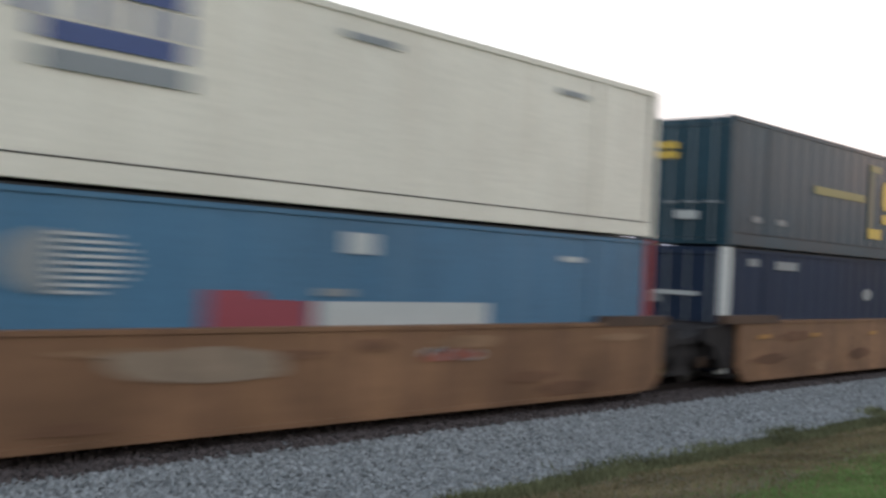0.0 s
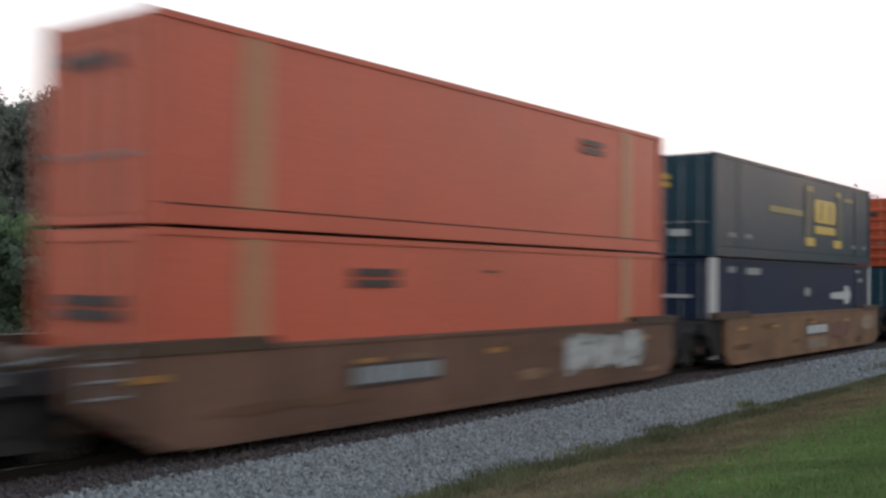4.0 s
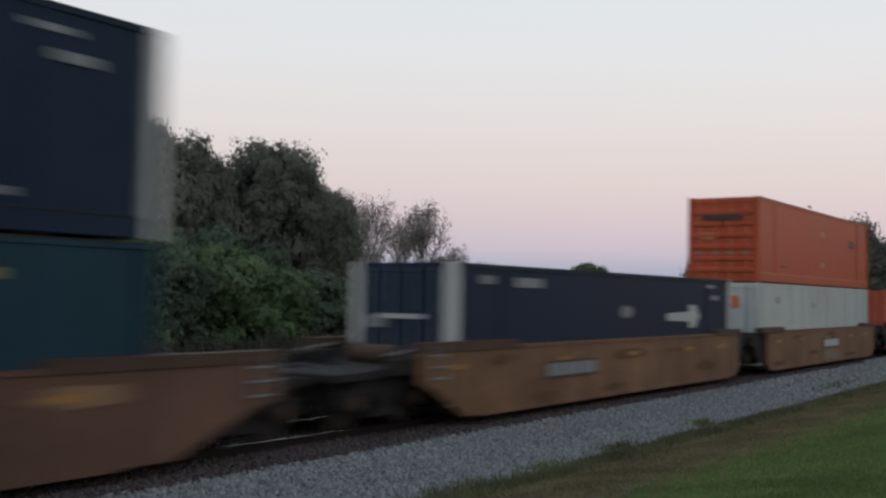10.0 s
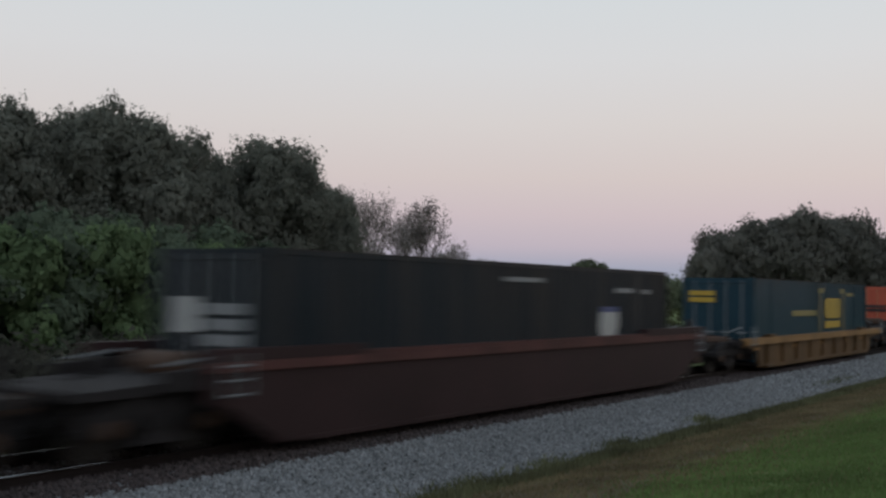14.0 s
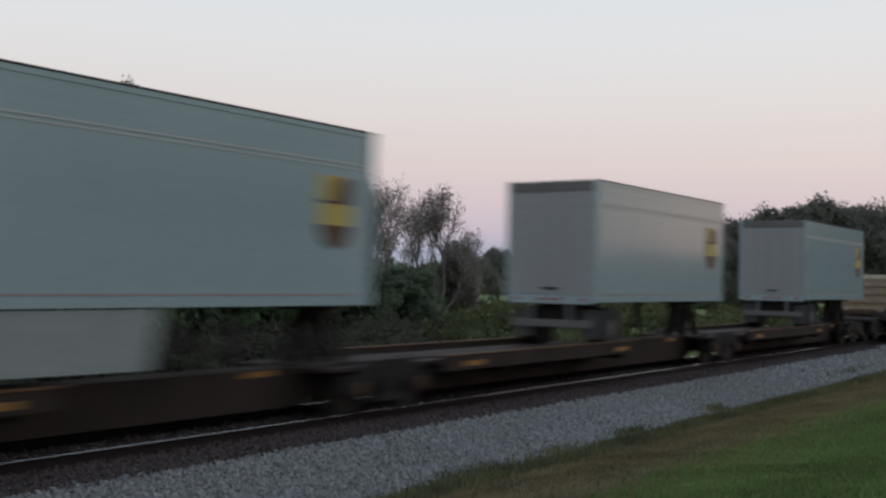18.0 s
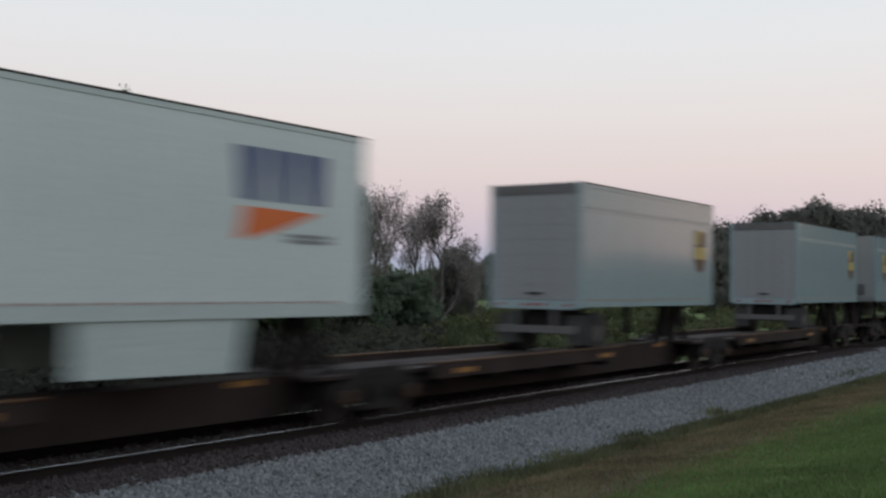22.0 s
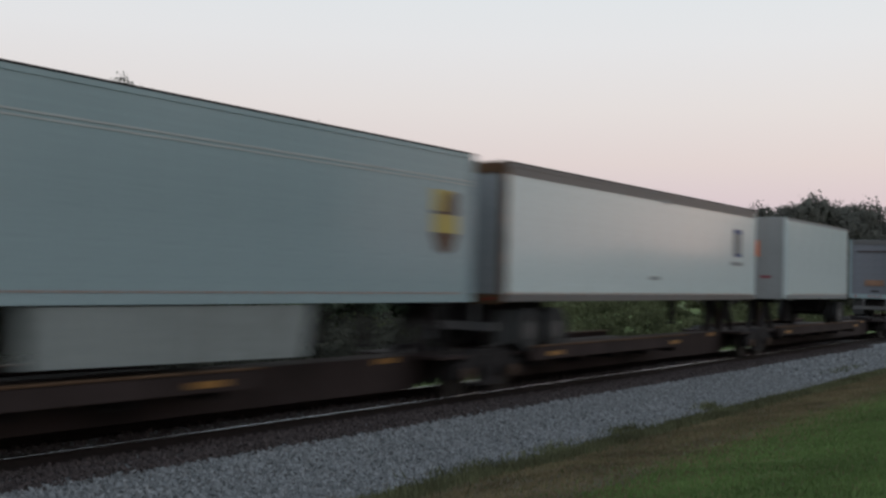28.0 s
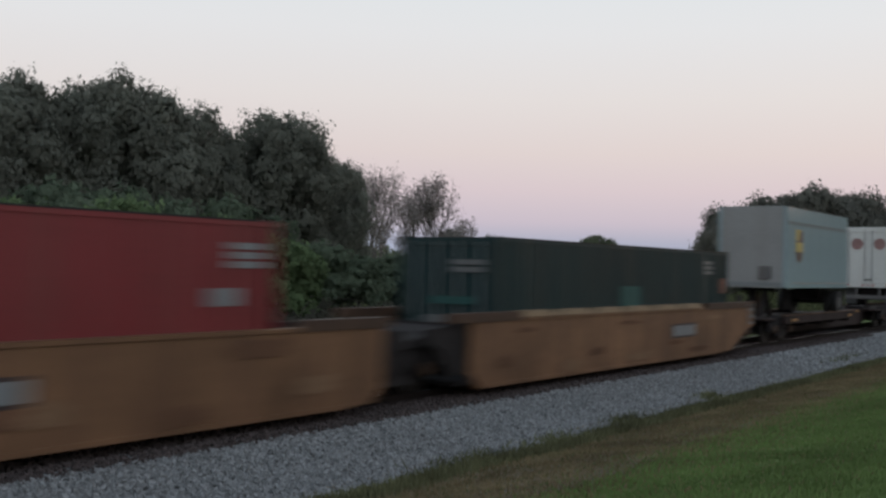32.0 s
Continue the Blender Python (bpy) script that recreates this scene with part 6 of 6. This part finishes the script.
def far_woods(a0, a1, r, top, seed, label, dense=2.2, size=0.62, leaf="leaf_far"):
    rng = np.random.default_rng(seed)
    lobes = []
    a = a0
    while a < a1:
        x, y = az(a, r * rng.uniform(0.96, 1.06))
        h = top * rng.uniform(0.72, 1.08) + 0.6
        w = rng.uniform(3.0, 5.5)
        lobes.append((x, y, -0.62 + h * 0.55, w, w, h * 0.5))
        lobes.append((x, y, -0.62 + h * 0.2, w, w, h * 0.35))
        a += math.degrees(w * 0.95 / r)
    v, f = leaf_cloud(rng, lobes, dense, size, 0.6)
    return scatter_mesh("far_woods", v, f, leaf, label, "woods")


far_woods(18, 92, 230, 6.3, 41, "low green line of woods on the horizon", 3.0, 0.55, "leaf_field")
# unseen tall trees, added so the container sides reflect less bright sky
far_woods(86, 98, 105, 12.5, 46, "unseen tall dark trees added to block reflected sky", 4, 0.65)
far_woods(98, 112, 105, 5.4, 43, "dark line of trees on the other side of the lawn", 4, 0.65)
# unseen trees, tall then low, added to shape what the train's sides reflect
far_woods(112, 131, 45, 13.5, 44, "unseen tall dark trees added behind the lawn", 4, 0.5)
far_woods(131, 230, 62, 6.0, 45, "unseen low line of dark trees added behind the lawn", 2.5, 0.8)


def weeds_field(n, seed):
    rng = np.random.default_rng(seed)
    lobes = []
    for i in range(n):
        a = rng.uniform(49, 84)
        ymin = 18.5 if a > 55 else 24
        y = ymin + rng.random() ** 1.6 * 70
        x = y * math.tan(radians(a))
        if x > 260:
            continue
        s = rng.uniform(0.5, 1.3)
        lobes.append((x, y, -0.62 + 0.35 * s, 0.9 * s, 0.9 * s, 0.6 * s))
    v, f = leaf_cloud(rng, lobes, 15, 0.155, 0.7)
    return scatter_mesh("field_weeds", v, f, "weed", "tall yellow-green weeds and grass beyond the track", "grass")


weeds_field(760, 51)


def brush_row(n, seed):
    """Dark brush and tall grass along the foot of the oaks."""
    rng = np.random.default_rng(seed)
    lobes = []
    for i in range(n):
        a, y = rng.uniform(14, 54), 17.6 + rng.random() ** 1.5 * 15
        s = rng.uniform(0.6, 1.5)
        lobes.append((y * math.tan(radians(a)), y, -0.62 + 0.35 * s, 0.9 * s, 0.8 * s, 0.7 * s))
    v, f = leaf_cloud(rng, lobes, 17, 0.135, 0.7)
    return scatter_mesh("brush", v, f, "leaf_brush", "dark brush and tall grass at the foot of the oaks", "brush")


brush_row(440, 52)

# ---- the train, from its head to its tail ----
LOW, HIGH = 0.205, 3.155
SINGLE = 0.22
TANW = "tan well car with rusty raised ends and grimy sides"


def stack(u, *layers):
    for z, fn in zip((LOW, HIGH) if len(layers) > 1 else (SINGLE,), layers):
        fn(u, z)


def csx(u, z):
    csx_marks(container(u, z, "dark green container with yellow emblem in brackets", "csx_green", mid="csx_green"))


def emp(u, z, body=None, dx=0.0):
    body = body or ("navy" if z < 1 else "charcoal")
    emp_marks(container(u, z, "navy container with white corner posts and arrow emblem", body, post="white", mid=body), 0.0 if z < 1 else 0.3, dx)


def liner(u, z, body="blue"):
    line_marks(container(u, z, "bright blue container with red posts and striped emblem" if body == "blue" else "faded blue container with red posts and striped emblem", body, post="red_post"))


def cream(u, z):
    cream_marks(container(u, z, "cream-white container with blue railway emblem", "cream_white", rail="cream_white"), 0.0 if z < 1 else 0.3)


def orange_smooth(u, z):
    orange_marks(container(u, z, "orange container with paler posts and dark lettering bars", "orange", mid="orange_post"), False, z > 1)


def orange_ribbed(u, z):
    orange_marks(container(u, z, "orange container with ribbed doors and dark lettering bars", "orange_deep", door_ribs=True, groove="orange_post"), True)


def reefer(u, z):
    c = container(u, z, "dirty white insulated container with grooved sides", "reefer", ribs=(0.40, 0.03))
    tail_bars(c, 16.15, -0.6, 0.6, 2.05, 2.45, 2, "orange_logo")
    bars(c, -9.5, -9.1, 2.03, 2.24, 1, "grey_mark")
    bars(c, -14.15, -13.8, 2.18, 2.44, 1, "grey_mark")


well_car(38.0, TANW, "tan", front="joint", rear="joint", panels=[(-4.5, -2.5, "white_mark")])
stack(38.0, emp, csx)
well_car(18.7, "tan well car with faded pale spray paint", "tan", front="joint", rear="joint", graffiti=[(-6.8, -5.6, 0.8, 1.02, "graf_red", 5)], faded=[(-12.5, -9.3, 0.7, 1.22)], reflectors=False)
stack(18.7, lambda u, z: liner(u, z, "faded_blue"), cream)
well_car(-0.55, TANW, "tan", front="joint", rear="coupler", panels=[(-12.4, -9.9, "grey_mark")], reflectors=False)
stack(-0.55, liner, emp)
well_car(-24.15, "brown well car with pale green spray-paint shapes", "brown", front="coupler", rear="joint", sheets=[(-14.3, -8.5, 0.1, 1.3, "graf_green")], panels=[(-5.7, -3.5, "grey_mark")])
stack(-24.15, csx, orange_ribbed)
well_car(-43.7, "tan well car with a pale panel and red-brown smears", "tan", front="joint", rear="joint", faded=[(-2.4, -0.3, 0.6, 1.22)], smears=[(-6.2, -3.6, 0.35, 1.1)], panels=[(-8.8, -6.5, "white_mark")])
stack(-43.7, emp, csx)
well_car(-63.3, "brown well car with large white spray-paint shapes", "brown", front="joint", rear="coupler", graffiti=[(-5.3, -1.7, 0.36, 1.32, "graf_white", 8)], panels=[(-12.2, -9.8, "grey_mark")])
stack(-63.3, orange_smooth, orange_smooth)
BLUEW = "dark blue well car with orange reflectors and white streaks"
well_car(-86.4, BLUEW, "blue_well", top="blue_well", front="coupler", rear="joint", marks=[(-6.0, -3.4, 0.62, 0.8, "grey_mark"), (-3.2, -2.0, 0.7, 0.84, "chalk"), (-9.0, -7.8, 1.1, 1.2, "rust_smear"), (-13.6, -12.2, 0.6, 0.78, "grey_mark"), (-1.2, -0.2, 0.4, 0.62, "chalk")])
stack(-86.4, emp)
well_car(-105.85, "empty dark blue well car with orange reflectors", "blue_well", top="blue_well", front="joint", rear="joint", marks=[(-15.3, -13.9, 1.0, 1.12, "chalk"), (-15.2, -13.6, 0.55, 0.85, "grey_mark"), (-14.9, -13.2, 0.3, 0.42, "chalk"), (-6.9, -6.2, 0.75, 0.9, "grey_mark"), (-1.6, -0.3, 0.9, 1.25, "chalk"), (-3.4, -2.6, 0.4, 0.55, "grey_mark")])
well_car(-125.3, BLUEW, "blue_well", top="blue_well", front="joint", rear="coupler", marks=[(-17.1, -16.65, 0.92, 1.24, "grey_mark"), (-15.95, -14.7, 0.57, 0.77, "chalk"), (-15.7, -14.5, 0.37, 0.48, "rust_smear"), (-14.0, -13.15, 1.07, 1.2, "yellow_mark"),
                (-13.1, -10.8, 0.65, 0.86, "grey_mark"), (-10.75, -9.3, 0.74, 0.9, "chalk"), (-11.45, -10.2, 1.1, 1.24, "rust_smear"), (-7.2, -5.9, 1.12, 1.22, "grey_mark"), (-3.6, -2.4, 0.5, 0.62, "chalk"), (-1.6, -0.4, 0.8, 1.1, "chalk")])
stack(-125.3, cream)
well_car(-148.7, "tan well car with bright cyan spray-paint shapes", "tan", front="coupler", rear="joint", graffiti=[(-10.6, -6.4, 0.14, 1.36, "graf_cyan", 11)])
stack(-148.7, lambda u, z: orange_marks(container(u, z, "orange container with paler posts and dark lettering bars", "orange", mid="orange_post"), False, True))
well_car(-168.5, TANW, "tan", front="joint", rear="joint", panels=[(-8.7, -6.4, "white_mark")])
stack(-168.5, reefer, orange_ribbed)
well_car(-187.5, TANW, "tan", front="joint", rear="coupler", panels=[(-12.7, -10.2, "grey_mark")])
stack(-187.5, emp)
well_car(-211.1, "brown grimy well car with orange reflectors", "brown", front="coupler", rear="coupler", panels=[(-5.8, -4.0, "chalk")])
stack(-211.1, csx, lambda u, z: emp(u, z, "navy", -7.6))
well_car(-234.2, "tan well car covered in blue and grey spray paint", "tan", front="coupler", rear="coupler", lugs=True, smears=[(-15.6, -13.2, 0.3, 1.1)], graffiti=[(-13.4, -11.4, 0.3, 1.25, "graf_teal", 15), (-11.6, -8.7, 0.18, 1.32, "graf_teal", 12), (-9.0, -6.9, 0.15, 1.3, "graf_red", 13), (-7.1, -1.4, 0.06, 1.42, "graf_blue", 14), (-1.5, -0.5, 0.25, 1.15, "chalk", 16)])
stack(-234.2, orange_smooth)
well_car(-257.4, "yellow low-sided well car with posts along its sides", "yellow", top="yellow", rim="yellow_rim", ledge=True, front="coupler", rear="coupler", low=True, hump=False)
stack(-257.4, csx)
DARKW = "dark oxide-red well car, grimy and unmarked"


def boxcan(u, z):
    c = container(u, z, "black container with white label bars and a pale can picture", "black", ribs=(0.30, 0.03))
    flat("can_picture", [(-4.15, 1.12), (-3.4, 1.12), (-3.2, 1.45), (-3.25, 1.85), (-4.2, 1.85), (-4.3, 1.45)], FACE - 0.002, "white_mark", c, "white and blue can picture")
    bars(c, -4.2, -3.25, 1.8, 1.94, 1, "blue_mark", y=FACE - 0.006)
    bars(c, -8.9, -7.2, 2.5, 2.6, 1, "grey_mark")
    bars(c, -3.4, -2.3, 2.3, 2.42, 1, "grey_mark")
    bars(c, -1.7, -1.2, 2.28, 2.4, 1, "grey_mark")
    tail_bars(c, 16.15, 0.25, 0.8, 1.5, 2.1, 1, "white_mark")
    tail_bars(c, 16.15, -0.9, 0.1, 1.3, 2.0, 3, "grey_mark")


for u in (-281.2, -304.8):
    well_car(u, DARKW, "oxide", top="oxide", rim="oxide_rim", ledge=True, front="coupler", rear="coupler", reflectors=False)
    stack(u, boxcan)
well_car(-327.6, DARKW, "oxide", top="oxide", rim="oxide_rim", ledge=True, front="coupler", rear="coupler", reflectors=False)
cc = container(-327.6, SINGLE, "cream container with rust-stained ribbed end doors", "cream", door_ribs=True, ribs=(0.61, 0.008), door_mat="rust_cream")
bars(cc, -11.8, -10.6, 2.3, 2.4, 1, "grey_mark")

SPINES = [(-348.0, -365.4, 1), (-365.4, -382.6, 0), (-382.6, -400.0, 0), (-400.0, -417.6, 0), (-417.6, -435.6, 2),
          (-437.4, -454.6, 1), (-454.6, -471.3, 0), (-471.3, -488.6, 0), (-488.6, -506.2, 0), (-506.2, -524.0, 2),
          (-525.4, -543.8, 1), (-543.8, -562.4, 0), (-562.4, -582.6, 0), (-582.6, -600.0, 0), (-600.0, -616.9, 2),
          (-617.7, -634.0, 1), (-634.0, -651.8, 0), (-651.8, -670.2, 2)]
TURNED = {-417.6: -15.85, -506.2: -15.63, -562.4: -16.53, -651.8: -15.63}   # hitch place under trailers that ride nose to the rear
for f, b, e in SPINES:
    spine_unit(f, f - b, "brown spine car with grey wheel deck and orange reflectors", "coupler" if e == 1 else "joint", "coupler" if e == 2 else "joint", TURNED.get(f, -0.6), f == -417.6)
PUP, LONG = 8.53, 16.15
SILVER = "short silver-grey parcel trailer with brown and yellow shield"
SILVERL = "long silver-grey parcel trailer with brown and yellow shield"
trailer(-349.1, PUP, SILVER, "silver", emblem="shield", axles=1)
trailer(-366.3, PUP, SILVER, "silver", emblem="shield", axles=1)
trailer(-383.4, LONG, SILVERL, "silver", emblem="shield", door="purple_door", skirt=(-10.4, -4.7), top=4.20)
trailer(-401.0, PUP, SILVER, "silver", emblem="shield", axles=1)
trailer(-418.6, LONG, SILVERL, "silver", emblem="shield_rear", skirt=(-10.05, -4.35), flip=True, top=4.20)
trailer(-438.3, PUP, SILVER, "silver", emblem="shield", axles=1)
trailer(-455.4, PUP, SILVER, "silver", emblem="shield", axles=1)
trailer(-472.0, PUP, "short white freight trailer with blue and orange emblem", "bright_white", band=False, door="white", emblem="freight", axles=1, skirt=(-5.9, -2.8), skirt_mat="trailer_white", top=4.22, drop=0.06, frame_mat="trailer_white")
trailer(-489.4, LONG, "long sky-blue trailer with a golden name bar", "sky_blue", band=False, door="blue_dirty", emblem="haulier", skirt=(-12.6, -3.9), skirt_mat="skirt_grey", drop=0.09, frame_mat="blue_rail")
trailer(-514.6, PUP, "short pale grey parcel trailer with yellow and brown shield", "pale_silver", emblem="shield_rear", axles=1, flip=True, rub="dark_mark")
trailer(-526.3, 13.72, "mid-length pale grey parcel trailer with shield", "pale_silver", emblem="shield", door="grey_door", rub="dark_mark", top=4.24)
trailer(-544.9, LONG, SILVERL, "silver", emblem="shield", door="purple_door", skirt=(-10.3, -4.2))
trailer(-571.7, PUP, "short white rental trailer with an orange square on its nose", "bright_white", band=False, door="white", emblem="rental", axles=1, flip=True)
trailer(-583.7, LONG, "long white trailer with grey rails and small emblem", "bright_white", band=False, emblem="maker", rear_mat="rust_edge", frame_mat="dark_rail")
trailer(-601.0, LONG, SILVERL, "silver", emblem="shield", door="purple_door", skirt=(-10.1, -4.8), skirt_mat="skirt_dirty")
trailer(-618.28, PUP, SILVER, "silver", emblem="shield", axles=1, top=4.13)
trailer(-634.8, LONG, "long plain white trailer with pink-red rounds on its doors", "trailer_white", band=False, door="white", emblem="rounds", leaves_door=True, rear_mat="white", frame_mat="warm_rail")
trailer(-660.2, PUP, SILVER, "silver", emblem="shield_rear", axles=1, flip=True, rub="dark_mark")
well_car(-675.2, "tan well car with raised brown lugs along its rim", "tan", top="rust_top", front="coupler", rear="joint", lugs=True, panels=[(-4.5, -2.8, "grey_mark")], L=14.85, reflectors=False)
gc = container(-674.75, SINGLE, "dark green corrugated container with white bars", "green", ribs=(0.30, 0.03), L=13.72)
tail_bars(gc, 13.72, -1.0, -0.1, 2.15, 2.42, 2, "dim_mark")
tail_bars(gc, 13.72, -1.0, 0.6, 0.95, 1.2, 1, "dim_mark")
tail_bars(gc, 13.72, -0.7, 0.4, 1.45, 1.62, 1, "teal_mark")
bars(gc, -0.75, -0.2, 1.62, 2.08, 1, "rust_smear")
bars(gc, -2.1, -1.35, 2.2, 2.6, 3, "dim_mark")
bars(gc, -7.75, -6.55, 1.3, 1.85, 1, "teal_mark")
well_car(-692.75, TANW, "tan", front="joint", rear="coupler", panels=[(-8.95, -6.85, "grey_mark")], L=14.85, reflectors=False)
rc = container(-695.1, SINGLE, "red corrugated container with white lettering bars", "red", ribs=(0.30, 0.03), L=12.19)
bars(rc, -1.0, -0.25, 2.16, 2.55, 3, "grey_mark")
bars(rc, -1.4, -0.8, 1.58, 1.85, 1, "grey_mark")


# ---- what moves: the whole train rolls by at a steady speed ----
def motions():
    for ob, u, z, rz in MOVERS:
        walk(ob, [(0.0, pose(u, TRACK_Y, z, 0, 0, rz)), (32.0, pose(u + SPEED * 32.0, TRACK_Y, z, 0, 0, rz))])
    # every wheelset turns alike: one is keyed, the rest take the same action
    first = WHEELSETS[0]
    turn = math.degrees(SPEED / 0.483)
    walk(first, [(k / FPS, pose(0, 0, 0, 0, (turn * k / FPS) % 360, 0)) for k in range(32 * FPS + 1)])
    act, slot = first.animation_data.action, first.animation_data.action_slot
    for w in WHEELSETS[1:]:
        w.rotation_mode = "QUATERNION"
        keys = w.animation_data_create()
        keys.action = act
        keys.action_slot = slot


motions()
